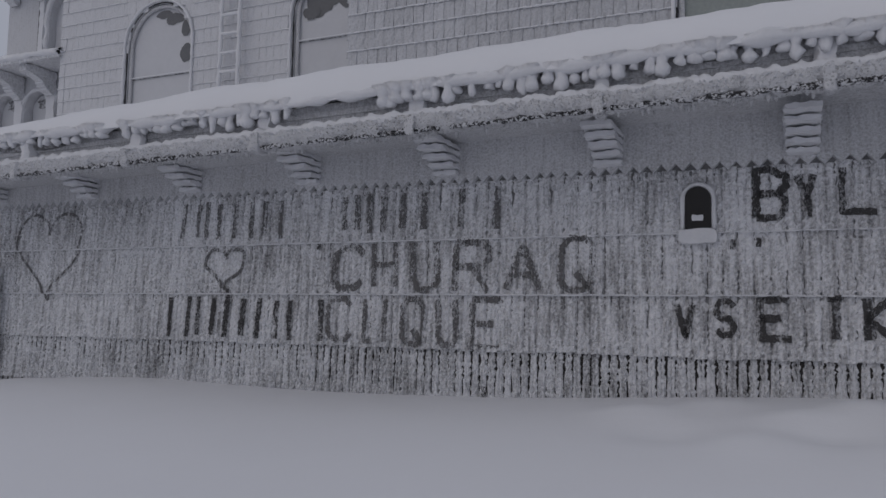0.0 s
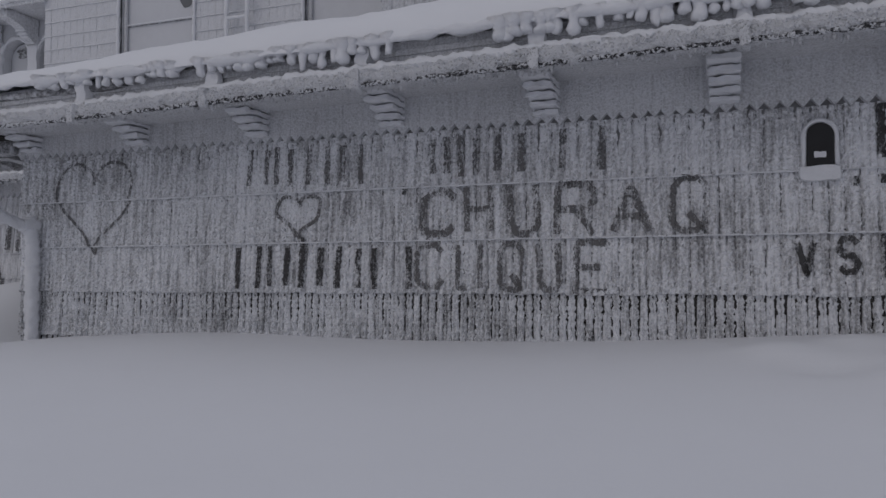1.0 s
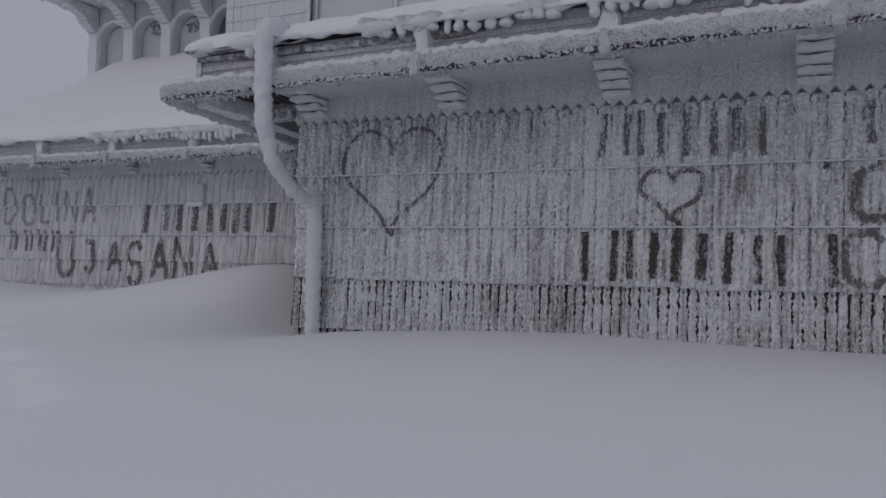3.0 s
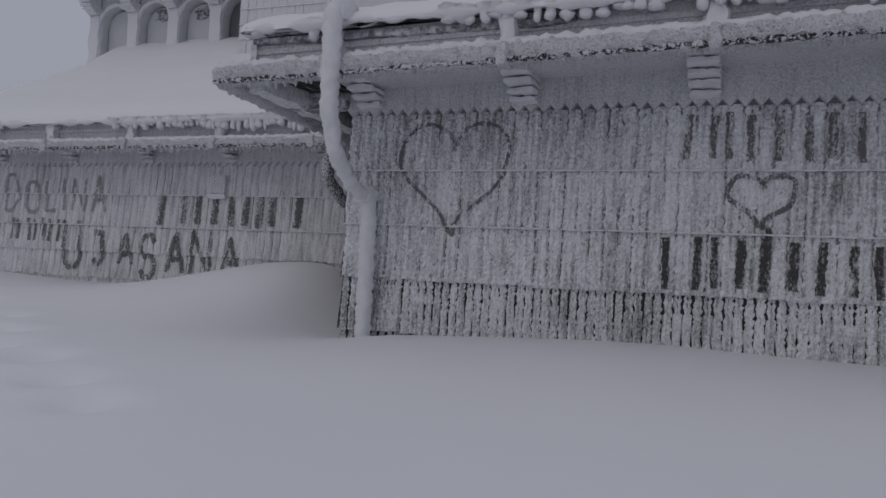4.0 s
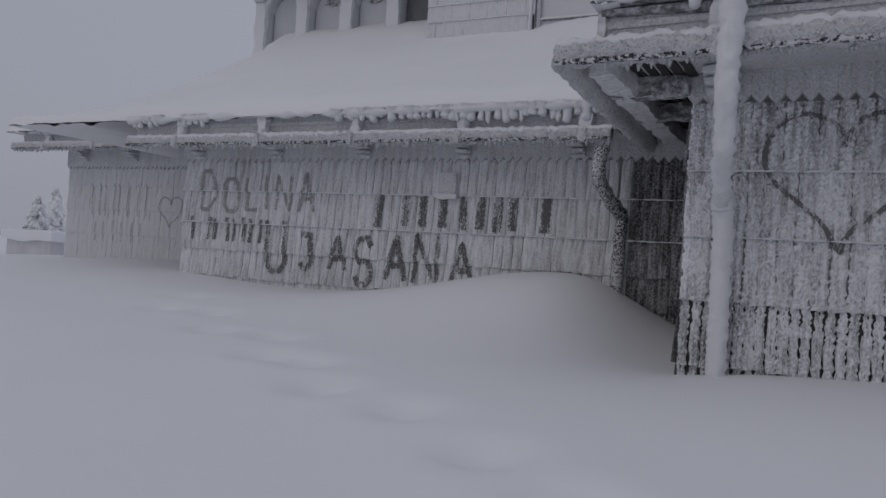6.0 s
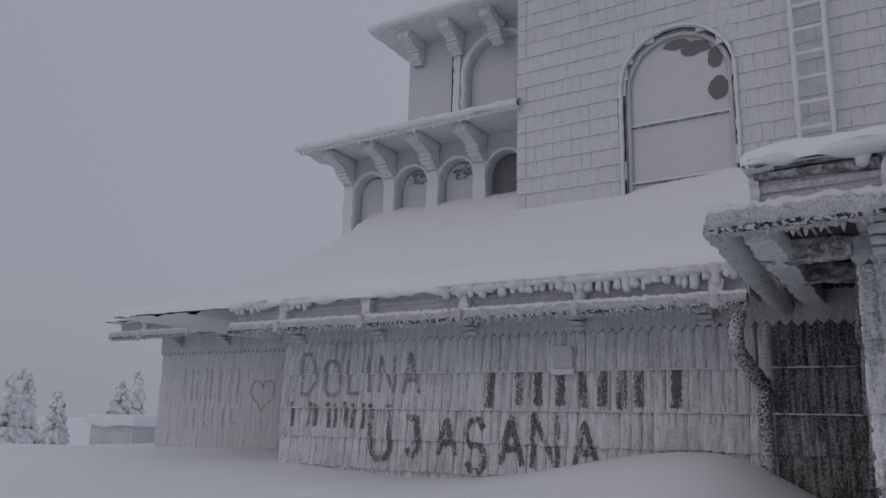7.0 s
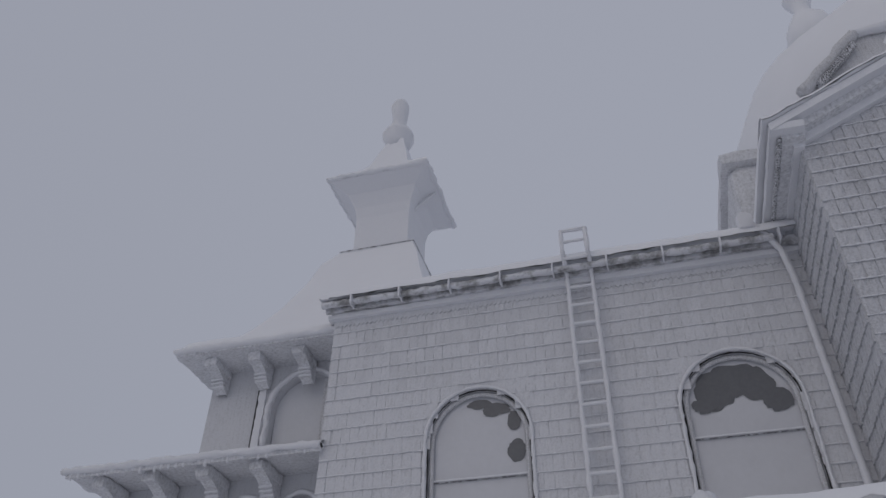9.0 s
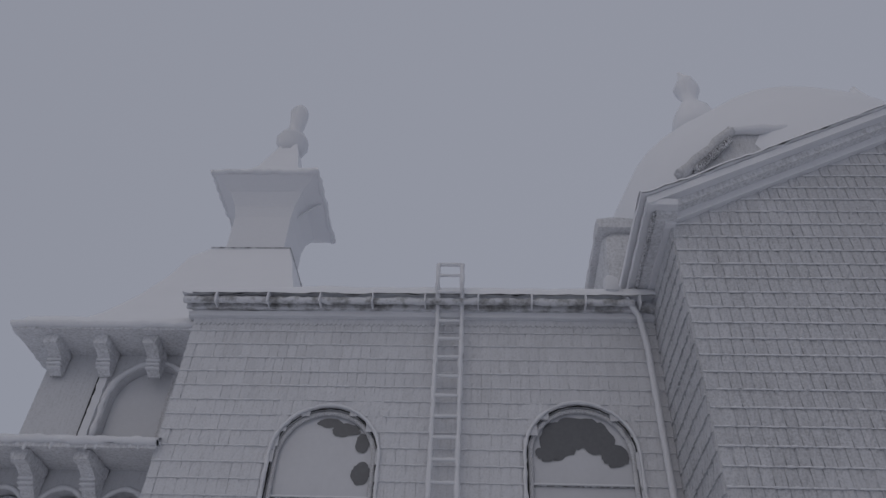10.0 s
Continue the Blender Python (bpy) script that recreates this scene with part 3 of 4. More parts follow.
part("frost_rim", Geo().tube([(vx0 - .015, WALL_Y - .05, vz0), (vx0 - .015, WALL_Y - .05, vz1 - vr)] + [(vc + (vr + .015) * math.cos(a), WALL_Y - .05, vz1 - vr + (vr + .015) * math.sin(a)) for a in [math.pi * (1 - k / 12) for k in range(13)]] + [(vx1 + .015, WALL_Y - .05, vz0)], 0.014, 6, 0.04, 0.006), RIME, lamp, "", True)
part("snow_sill", Geo().lump((vx0 - 0.04, WALL_Y - 0.075, vz0 - 0.085), (vx1 + 0.03, WALL_Y - 0.02, vz0 + 0.003), 0.025, 0.012), RIME, lamp, "snow lying on the sill", True)
part("snow_speck", Geo().lump((vc - 0.035, WALL_Y - 0.072, vz0 + 0.05), (vc + 0.03, WALL_Y - 0.058, vz0 + 0.085), 0.015, 0.008, 30), RIME, lamp, "", True)

# ---- writing scraped into the rime ----
GLYPH = {"A": "00 26 40,12 32", "B": "00 06 26 45 44 33 03,33 42 41 30 00", "C": "45 36 16 05 01 10 30 41", "D": "00 06 26 44 42 20 00",
         "E": "46 06 00 40,03 33", "H": "00 06,40 46,03 43", "I": "20 26", "J": "06 36 31 20 10 01", "L": "06 00 40", "N": "00 06 40 46",
         "O": "16 05 01 10 30 41 45 36 16", "Q": "16 05 01 10 30 41 45 36 16,22 40", "R": "00 06 36 45 44 33 03,23 40",
         "S": "45 36 16 05 04 13 33 42 41 30 10 01", "K": "00 06,46 03 40", "T": "06 46,26 20", "U": "06 01 10 30 41 46", "V": "06 20 46", "Y": "06 23 46,23 20",
         }


def wall_face(z, rows):
    for top, foot in zip(rows, rows[1:]):
        if foot <= z <= top:
            return 0.010 + 0.026 * (1 - (z - foot) / (top - foot)) + 0.009
    return 0.046


def scrape_stroke(g, pts, width, wall_y, rows, rnd):
    """A ragged ribbon that follows the shingles' faces."""
    pts = [Vector((p[0], p[1], 0)) for p in pts]
    line = []
    for a, b in zip(pts, pts[1:]):
        k = max(2, int((b - a).length / 0.015))
        line += [a.lerp(b, i / k) for i in range(k)]
    line.append(pts[-1])
    v = []
    for i, p in enumerate(line):
        d = (line[min(i + 2, len(line) - 1)] - line[max(i - 2, 0)]).normalized()
        nrm = Vector((-d.y, d.x, 0))
        wob = nrm * 0.006 * noise.noise(p * 9)
        for s in (-1, 1):
            q = p + wob + nrm * s * width / 2 * rnd.uniform(0.75, 1.2)
            v.append((q.x, wall_y - wall_face(q.y, rows), q.y))
    g.add(v, [(2 * i, 2 * i + 1, 2 * i + 3, 2 * i + 2) for i in range(len(line) - 1)])


def scrawl(wall, signs, width, mat, wall_y, rows, label, seed=1):
    """Words drawn with a finger; each sign (glyph, x0, x1, z0, z1) is a piece of its own."""
    rnd = random.Random(seed)
    word = None
    for ch, x0, x1, z0, z1 in signs:
        g = Geo()
        lean = rnd.uniform(-0.02, 0.02)
        for stroke in GLYPH[ch].split(","):
            pts = [(x0 + width / 2 + (x1 - x0 - width) * int(q[0]) / 4 + lean * int(q[1]) / 6, z0 + (z1 - z0) * int(q[1]) / 6) for q in stroke.split()]
            scrape_stroke(g, pts, width * rnd.uniform(0.85, 1.15), wall_y, rows, rnd)
        if word is None:
            word = part("scrawl", g, mat, wall, label)
        else:
            part("letter", g, mat, word)
    return word


def bar_row(wall, spans, z0, z1, width, mat, wall_y, rows, label, seed=1):
    """Plain upright bars, a pair for each span (x0, x1)."""
    rnd = random.Random(seed)
    word = None
    for x0, x1 in spans:
        n = max(1, min(3 if x1 - x0 > 0.35 else 2, int((x1 - x0) / (1.6 * width))))
        ends = [x0 + width / 2 + (x1 - x0 - width) * k / (n - 1) for k in range(n)] if n > 1 else [(x0 + x1) / 2]
        for x in ends:
            g = Geo()
            dx = rnd.uniform(-0.015, 0.015)
            scrape_stroke(g, [(x, z0 + rnd.uniform(-0.015, 0.015)), (x + dx, z1 + rnd.uniform(-0.015, 0.015))], width * rnd.uniform(0.85, 1.15), wall_y, rows, rnd)
            if word is None:
                word = part("scrawl", g, mat, wall, label)
            else:
                part("bar", g, mat, word)
    return word


def heart(wall, cx, z0, z1, half, width, mat, wall_y, rows, label):
    rnd = random.Random(4)
    pts = []
    for k in range(61):
        a = 2 * math.pi * k / 60
        hx = 16 * math.sin(a) ** 3 / 16
        hz = (13 * math.cos(a) - 5 * math.cos(2 * a) - 2 * math.cos(3 * a) - math.cos(4 * a) + 17) / 29
        pts.append((cx + half * hx + 0.012 * math.sin(k * 0.7), z0 + (z1 - z0) * hz))
    g = Geo()
    scrape_stroke(g, pts, width, wall_y, rows, rnd)
    part("heart_scrawl", g, mat, wall, label)


tagged(part("gap_board", Geo().box((WALL_X0 + 0.01, WALL_Y - 0.004, -0.5), (WALL_X1, WALL_Y, 0.37)), WOOD, front), "dark boards behind the lowest shingles")
FW = (WALL_Y, ROWS_FRONT)
scrawl(front, [("C", -3.03, -2.75, 0.79, 1.08), ("H", -2.69, -2.47, 0.80, 1.11), ("U", -2.38, -2.15, 0.78, 1.11), ("R", -2.07, -1.78, 0.77, 1.10), ("A", -1.70, -1.42, 0.78, 1.07), ("Q", -1.34, -1.09, 0.78, 1.11)],
       0.046, FAINT, *FW, "word CHURAQ rubbed into the rime", 2)
scrawl(front, [("C", -3.06, -2.83, 0.42, 0.71), ("L", -2.76, -2.65, 0.41, 0.71), ("I", -2.62, -2.54, 0.41, 0.71), ("Q", -2.46, -2.26, 0.40, 0.71), ("U", -2.18, -2.01, 0.40, 0.71), ("E", -1.95, -1.70, 0.39, 0.71)],
       0.042, FAINT, *FW, "word CLIQUE rubbed faintly into the rime", 3)
scrawl(front, [("V", -0.60, -0.47, 0.49, 0.69), ("S", -0.38, -0.24, 0.51, 0.71), ("E", -0.13, 0.07, 0.50, 0.72), ("T", 0.21, 0.34, 0.50, 0.73), ("K", 0.42, 0.58, 0.50, 0.73)],
       0.045, SCRAPE, *FW, "dark word beginning VSETK scraped into the rime", 4)
scrawl(front, [("B", -0.15, 0.05, 1.20, 1.49), ("Y", 0.08, 0.21, 1.20, 1.45), ("L", 0.30, 0.52, 1.22, 1.48)], 0.044, SCRAPE, *FW, "dark word BYL scraped into the rime", 5)
bar_row(front, [(-4.45, -4.26), (-4.21, -4.04), (-3.94, -3.73), (-3.66, -3.46)], 1.18, 1.47, 0.045, FAINT, *FW, "row of upright marks rubbed into the rime", 6)
bar_row(front, [(-4.55, -4.32), (-4.27, -4.08), (-4.00, -3.79), (-3.70, -3.48), (-3.40, -3.08)], 0.41, 0.71, 0.05, SCRAPE, *FW, "row of dark upright marks scraped into the rime", 7)
bar_row(front, [(-2.95, -2.79), (-2.74, -2.58), (-2.53, -2.38), (-2.34, -2.24), (-2.09, -1.93), (-1.78, -1.72)], 1.20, 1.47, 0.05, FAINT, *FW, "row of rubbed-out marks in the rime", 8)
heart(front, -5.93, 0.685, 1.445, 0.395, 0.026, FAINT, *FW, "large heart drawn by finger in the rime")
heart(front, -3.998, 0.785, 1.095, 0.19, 0.030, FAINT, *FW, "small heart drawn by finger in the rime")

for kx, kz, kr in ((-3.148, 1.105, 0.030), (-1.83, 0.10, 0.035), (-0.26, 1.05, 0.03), (-3.96, 0.755, 0.03), (-0.12, 1.06, 0.028)):
    g = Geo()
    scrape_stroke(g, [(kx, kz - kr), (kx + 0.004, kz + kr)], kr * 1.1, *FW, random.Random(3))
    part("bare_spot", g, SCRAPE, front, "small dark spot bare of rime")

# ---- ambulatory set back ----
back = new("wall_back", Geo().box((BACK_X0, BACK_Y, -0.9), (WALL_X0 + 0.25, BACK_Y + 0.25, 1.86)).box((BACK_X0, BACK_Y + 0.25, -0.9), (BACK_X0 + 0.25, FAR_Y, 1.86)).mesh("wall_back", BACKING))
tagged(back, "set-back shingled wall with words scraped into its rime", "wall", kind="structure")
frieze(back, BACK_X0 - 0.02, WALL_X0 - 0.03, BACK_Y, 1.425, 1.70)
Z2 = 1.56
eave(-12.75, -7.50, BACK_Y, Z2, 1.07, -12.0, out=0.595, icy=(-9.3, -7.5), gr=0.050, seed=11, gut_x0=-12.7)
for k in range(5):
    corbel(-12.2 + 1.07 * k, BACK_Y - 0.03, 1.46, 0.14, 0.22, 3, PALEBOARD)


def deck_back(x, y):
    d = y - 5.71
    rise = 0.50 * max(0, min(d, (x + 12.95 + 0.45 * d) * 4, 3.8))
    return 1.79 + rise + 0.14 * ease(x, -9.6, -7.6) * ease(y, 7.4, 8.6) * (1 - ease(x, -7.4, -6.6)) + 0.14 * ease(y, 8.5, 9.3) * ease(x, -14.6, -14.0)


roof_snow("roof_snow_back", deck_back, -14.7, -4.45, 5.70, 9.6, 0.08, "smooth deep snow on the set-back roof", 0.14)
tagged(part("roof_deck_back", Geo().grid(lambda u, t: (-12.9 + 5.7 * u, 5.80 + 3.5 * (1 - t), deck_back(-12.9 + 5.7 * u, 5.80 + 3.5 * (1 - t)) - 0.02), 16, 10), FASCIA), "boarded deck under the set-back roof", "roof", kind="structure")
pipe2 = thing("downpipe", "dark downpipe flecked with rime at the inner corner", "downpipe", (-7.58, 6.4, 0.3))
part("swan_neck", Geo().tube([(-7.58, 5.80, 1.54), (-7.60, 5.80, 1.38), (-7.62, 5.83, 1.25), (-7.57, 5.98, 1.10), (-7.50, 6.22, 0.97)], 0.055, 10, 0.04, 0.018, 20), DARKCRUST, pipe2, "", True)
part("lower_pipe", Geo().tube([(-7.50, 6.22, 0.98), (-7.52, 6.25, 0.8), (-7.53, 6.25, 0.0)], 0.05, 10, 0.04, 0.014, 20), DARKCRUST, pipe2, "", True)
niche = thing("wall_lamp", "small arched wall lamp furred over with rime", "lamp", (-9.14, BACK_Y - 0.03, 1.10))
part("rime_cover", Geo().lump((-9.23, BACK_Y - 0.07, 1.13), (-9.05, BACK_Y - 0.01, 1.33), 0.03, 0.01), FRIEZE, niche, "", True)
part("snow_sill", Geo().lump((-9.25, BACK_Y - 0.09, 1.08), (-9.03, BACK_Y - 0.02, 1.13), 0.03, 0.012), RIME, niche, "", True)
BW = (BACK_Y, ROWS_BACK)
scrawl(back, [("D", -12.17, -11.94, 0.91, 1.33), ("O", -11.84, -11.61, 0.90, 1.25), ("L", -11.54, -11.35, 0.92, 1.26), ("I", -11.28, -11.22, 0.93, 1.29), ("N", -11.15, -10.93, 0.93, 1.29), ("A", -10.86, -10.63, 0.92, 1.31)],
       0.042, PALESCRAPE, *BW, "word DOLINA rubbed faintly into the rime", 12)
bar_row(back, [(-12.28, -12.00), (-11.96, -11.73), (-11.69, -11.51), (-11.47, -11.29)], 0.58, 0.83, 0.045, FAINT, *BW, "row of dark upright marks scraped into the rime", 13)
scrawl(back, [("U", -11.23, -10.94, 0.30, 0.82), ("J", -10.80, -10.57, 0.35, 0.69), ("A", -10.45, -10.20, 0.36, 0.69), ("S", -10.13, -9.89, 0.23, 0.68), ("A", -9.79, -9.51, 0.30, 0.71), ("N", -9.48, -9.19, 0.29, 0.74), ("A", -9.09, -8.81, 0.30, 0.68)],
       0.060, FAINT, *BW, "dark words U JASANA scraped into the rime", 14)
bar_row(back, [(-10.00, -9.75), (-9.68, -9.48), (-9.43, -9.14), (-9.01, -8.59), (-8.53, -8.14)], 0.81, 1.11, 0.085, FAINT, *BW, "row of broad dark marks scraped into the rime", 15)

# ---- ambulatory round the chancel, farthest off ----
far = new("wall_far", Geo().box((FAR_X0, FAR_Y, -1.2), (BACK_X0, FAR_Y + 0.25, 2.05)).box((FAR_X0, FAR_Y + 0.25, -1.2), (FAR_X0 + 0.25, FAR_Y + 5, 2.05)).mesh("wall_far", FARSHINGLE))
tagged(far, "farthest shingled wall, rimed and coloured pale for fog, with faint drawings", "wall", kind="structure")
ROWS_FAR = [1.66, 1.35, 0.98, 0.60, 0.20, -0.30, -0.8]
frieze(far, FAR_X0 - 0.02, BACK_X0 + 0.2, FAR_Y, 1.62, 1.98)
eave(FAR_X0 - 0.5, BACK_X0 - 0.2, FAR_Y, 1.89, 1.10, FAR_X0 + 0.2, seed=17, gut_x0=FAR_X0 - 0.55, gr=0.05)
for k in range(4):
    corbel(FAR_X0 + 0.4 + 1.1 * k, FAR_Y - 0.03, 1.74, 0.17, 0.30, 4, PALEBOARD)


def deck_far(x, y):
    return 2.11 + 0.45 * max(0, min(y - 7.6, (x - FAR_X0 + 0.55) * 0.8, 3.2))


roof_snow("roof_snow_far", deck_far, FAR_X0 - 0.6, -12.4, 7.58, 13, 0.12, "wind-smoothed snow on the farthest roof", 0.14)
FF = (FAR_Y, ROWS_FAR)
heart(far, -14.7, 0.75, 1.2, 0.24, 0.02, PALESCRAPE, *FF, "faint small heart drawn in the rime")
bar_row(far, [(-16.4, -16.2), (-16.1, -15.9), (-15.8, -15.6), (-15.4, -15.2)], 0.9, 1.4, 0.018, PALESCRAPE, *FF, "faint illegible marks in the rime", 21)
bar_row(far, [(-16.3, -16.1), (-15.9, -15.7), (-15.5, -15.3)], 0.5, 0.8, 0.018, PALESCRAPE, *FF, "faint illegible marks in the rime", 22)
# ---- arched walls and windows ----
def arch_top(hole, x):
    x0, x1, sill, top = hole
    r = (x1 - x0) / 2
    d = abs(x - (x0 + x1) / 2)
    return top - r + math.sqrt(max(0, r * r - d * d)) if d < r + 0.0001 else sill


def in_hole(hole, x, z, grow=0.0):
    x0, x1, sill, top = hole
    if not x0 - grow < x < x1 + grow or z < sill - grow:
        return False
    r = (x1 - x0) / 2
    zc = top - r
    return z < zc or math.hypot(x - (x0 + x1) / 2, z - zc) < r + grow


def hexa(g, a, b, y, thick, za, zb, ta, tb):
    """An upright strip of wall with sloping foot and head."""
    g.add([(a, y, za), (b, y, zb), (b, y + thick, zb), (a, y + thick, za), (a, y, ta), (b, y, tb), (b, y + thick, tb), (a, y + thick, ta)],
          [(0, 3, 2, 1), (4, 5, 6, 7), (0, 1, 5, 4), (1, 2, 6, 5), (2, 3, 7, 6), (3, 0, 4, 7)])


def arched_wall(x0, x1, z0, z1, y, thick, holes, step=0.05, crown=None):
    """A wall with round-headed openings through it; crown(x) gives a sloping top."""
    g = Geo()
    cuts = {x0, x1}
    for h in holes:
        n = max(8, int((h[1] - h[0]) / step))
        cuts |= {h[0] + (h[1] - h[0]) * i / n for i in range(n + 1)}
    if crown:
        cuts |= {x0 + (x1 - x0) * i / 40 for i in range(41)}
    cuts = sorted(c for c in cuts if x0 <= c <= x1)
    for a, b in zip(cuts, cuts[1:]):
        m = (a + b) / 2
        ta, tb = (crown(a), crown(b)) if crown else (z1, z1)
        h = next((h for h in holes if h[0] < m < h[1]), None)
        if h is None:
            hexa(g, a, b, y, thick, z0, z0, ta, tb)
        else:
            if h[2] > z0:
                g.box((a, y, z0), (b, y + thick, h[2]))
            p, q = arch_top(h, a), arch_top(h, b)
            hexa(g, a, b, y, thick, p, q, ta, tb)
    bm = bmesh.new()
    vs = [bm.verts.new(p) for p in g.v]
    for f in g.f:
        bm.faces.new([vs[i] for i in f])
    bmesh.ops.remove_doubles(bm, verts=bm.verts, dist=0.0005)
    bm.verts.index_update()
    g.v, g.f = [tuple(p.co) for p in bm.verts], [tuple(p.index for p in f.verts) for f in bm.faces]
    bm.free()
    return g


def arc_line(hole, y, grow, n=16):
    x0, x1, sill, top = hole
    r, c = (x1 - x0) / 2, (x0 + x1) / 2
    zc = top - r
    return [(x0 - grow, y, sill)] + [(c + (r + grow) * math.cos(a), y, zc + (r + grow) * math.sin(a)) for a in [math.pi * (1 - k / n) for k in range(n + 1)]] + [(x1 + grow, y, sill)]


def patch(cx, cz, rx, rz, y, seed, wild=0.28):
    """An uneven flat patch where the pane is free of frost."""
    n = 28
    v = [(cx, y, cz)]
    for k in range(n):
        a = 2 * math.pi * k / n
        s = 1 + wild * noise.noise(Vector((math.cos(a) * 1.4, math.sin(a) * 1.4, seed)))  + wild * 0.5 * noise.noise(Vector((math.cos(a) * 4, math.sin(a) * 4, seed)))
        v.append((cx + rx * s * math.cos(a), y, cz + rz * s * math.sin(a)))
    return Geo().add(v, [(0, 1 + (k + 1) % n, 1 + k) for k in range(n)])


def arched_window(name, hole, y, bars, patches, pane_mat=PANE, label="arched window frosted over, with bare dark patches"):
    t = thing(name, label, "window", ((hole[0] + hole[1]) / 2, y, hole[2]), kind="structure")
    x0, x1, sill, top = hole
    yy = y + 0.09
    line = arc_line(hole, yy, -0.01)
    g = Geo().add(line, [tuple(range(len(line)))[::-1]])
    pane = part("pane", g, pane_mat, t, "frosted window pane")
    part("window_frame", Geo().tube(arc_line(hole, y + 0.055, -0.035), 0.032, 6, 0.06, 0.008), FRIEZE, t, "rimed wooden frame", True)
    part("rime_rim", Geo().tube(arc_line(hole, y - 0.035, 0.035), 0.022, 7, 0.05, 0.018, 13), RIME, t, "rough rim of rime", True)
    part("shadow_gap", Geo().tube(arc_line(hole, y + 0.002, 0.004), 0.010, 5, 0.06, 0.007, 9), GAP, t, "dark gap along the frame")
    for z in bars:
        b = part("glazing_bar", Geo().lump((x0 + 0.02, yy - 0.045, z), (x1 - 0.02, yy - 0.004, z + 0.022), 0.04, 0.006), RIME, t, "", True)
        part("bar_gap", Geo().box((x0 + 0.03, yy - 0.02, z - 0.011), (x1 - 0.03, yy - 0.004, z)), FASCIA, b)
    for k, (cx, cz, rx, rz) in enumerate(patches):
        part("clear_patch", patch(cx, cz, rx, rz, yy - 0.006 - 0.002 * k, k + cx), CLEAR, pane, "patch of dark pane free of frost")
    return t


# ---- nave ----
WIN1 = (-9.30, -8.02, 3.00, 5.37)
WIN2 = (-6.20, -4.90, 3.05, 5.46)
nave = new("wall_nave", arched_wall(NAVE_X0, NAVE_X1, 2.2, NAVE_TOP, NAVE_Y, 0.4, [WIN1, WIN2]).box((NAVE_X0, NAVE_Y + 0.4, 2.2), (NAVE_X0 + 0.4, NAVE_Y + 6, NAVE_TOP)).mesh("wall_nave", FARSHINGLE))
tagged(nave, "white rimed shingle wall of the chapel nave", "wall", kind="structure")
arched_window("window_1", WIN1, NAVE_Y, (3.51, 4.235), [(-8.20, 4.56, 0.12, 0.14), (-8.66, 5.21, 0.15, 0.06), (-8.44, 5.12, 0.18, 0.09), (-8.22, 4.94, 0.09, 0.14)])
arched_window("window_2", WIN2, NAVE_Y, (3.60, 4.45), [(-5.83, 5.02, 0.23, 0.25), (-5.58, 5.14, 0.28, 0.22), (-5.33, 5.05, 0.20, 0.22), (-5.14, 4.84, 0.17, 0.14), (-5.95, 4.86, 0.14, 0.10)])
EZ = NAVE_TOP
tagged(part("cornice_nave", Geo().lump((NAVE_X0 - 0.08, NAVE_Y - 0.10, EZ - 0.06), (NAVE_X1, NAVE_Y + 0.1, EZ + 0.03), 0.07, 0.012), RIME, None, "", True), "rimed cornice board under the nave eave", "cornice", kind="structure")
tagged(part("fascia_nave", Geo().box((NAVE_X0 - 0.10, NAVE_Y - 0.16, EZ + 0.03), (NAVE_X1, NAVE_Y - 0.10, EZ + 0.16)), WEATHERED), "frosted weathered fascia of the nave roof", "trim", kind="structure")
ng = thing("gutter", "dark nave gutter capped with snow", "gutter", (-7.6, NAVE_Y - 0.25, EZ + 0.1))
part("trough", Geo().tube([(NAVE_X0 - 0.12, NAVE_Y - 0.24, EZ + 0.10), (NAVE_X1 - 0.3, NAVE_Y - 0.24, EZ + 0.10)], 0.05, 8, 0.04, 0.02, 12), WEATHERED, ng, "", True)
for k in range(9):
    gx_ = NAVE_X0 + 0.35 + k * 0.72
    part("strap", Geo().lump((gx_ - 0.012, NAVE_Y - 0.34, EZ + 0.02), (gx_ + 0.012, NAVE_Y - 0.16, EZ + 0.18), 0.03, 0.012), RIME, ng, "", True)


def deck_nave(x, y):
    return EZ + 0.17 + 0.5 * max(0, min(y - NAVE_Y + 0.32, 3.2, (x - NAVE_X0 + 0.2) * 2))


roof_snow("roof_snow_nave", deck_nave, NAVE_X0 - 0.14, NAVE_X1 + 0.1, NAVE_Y - 0.32, NAVE_Y + 4, 0.09, "snow rolled over the nave eave", 0.15)

# ladder
lad = thing("ladder", "white iron ladder furred with rime against the nave wall", "ladder", (-7.13, NAVE_Y - 0.16, 3.2))
for sx in (-7.36, -7.03):
    part("stile", Geo().tube([(sx, NAVE_Y - 0.15, 3.0), (sx, NAVE_Y - 0.15, 6.85), (sx, NAVE_Y - 0.42, 7.05), (sx, NAVE_Y - 0.42, 7.40)], 0.030, 8, 0.05, 0.016, 10), RIME, lad, "", True)
for k in range(15):
    z = 3.22 + 0.285 * k
    yy = NAVE_Y - (0.15 if z < 6.85 else 0.42)
    part("rung", Geo().tube([(-7.36, yy, z), (-7.03, yy, z)], 0.024, 7, 0.05, 0.009, 12), RIME, lad, "", True)
part("top_rail", Geo().tube([(-7.36, NAVE_Y - 0.42, 7.40), (-7.03, NAVE_Y - 0.42, 7.40)], 0.028, 7, 0.05, 0.012, 12), RIME, lad, "", True)

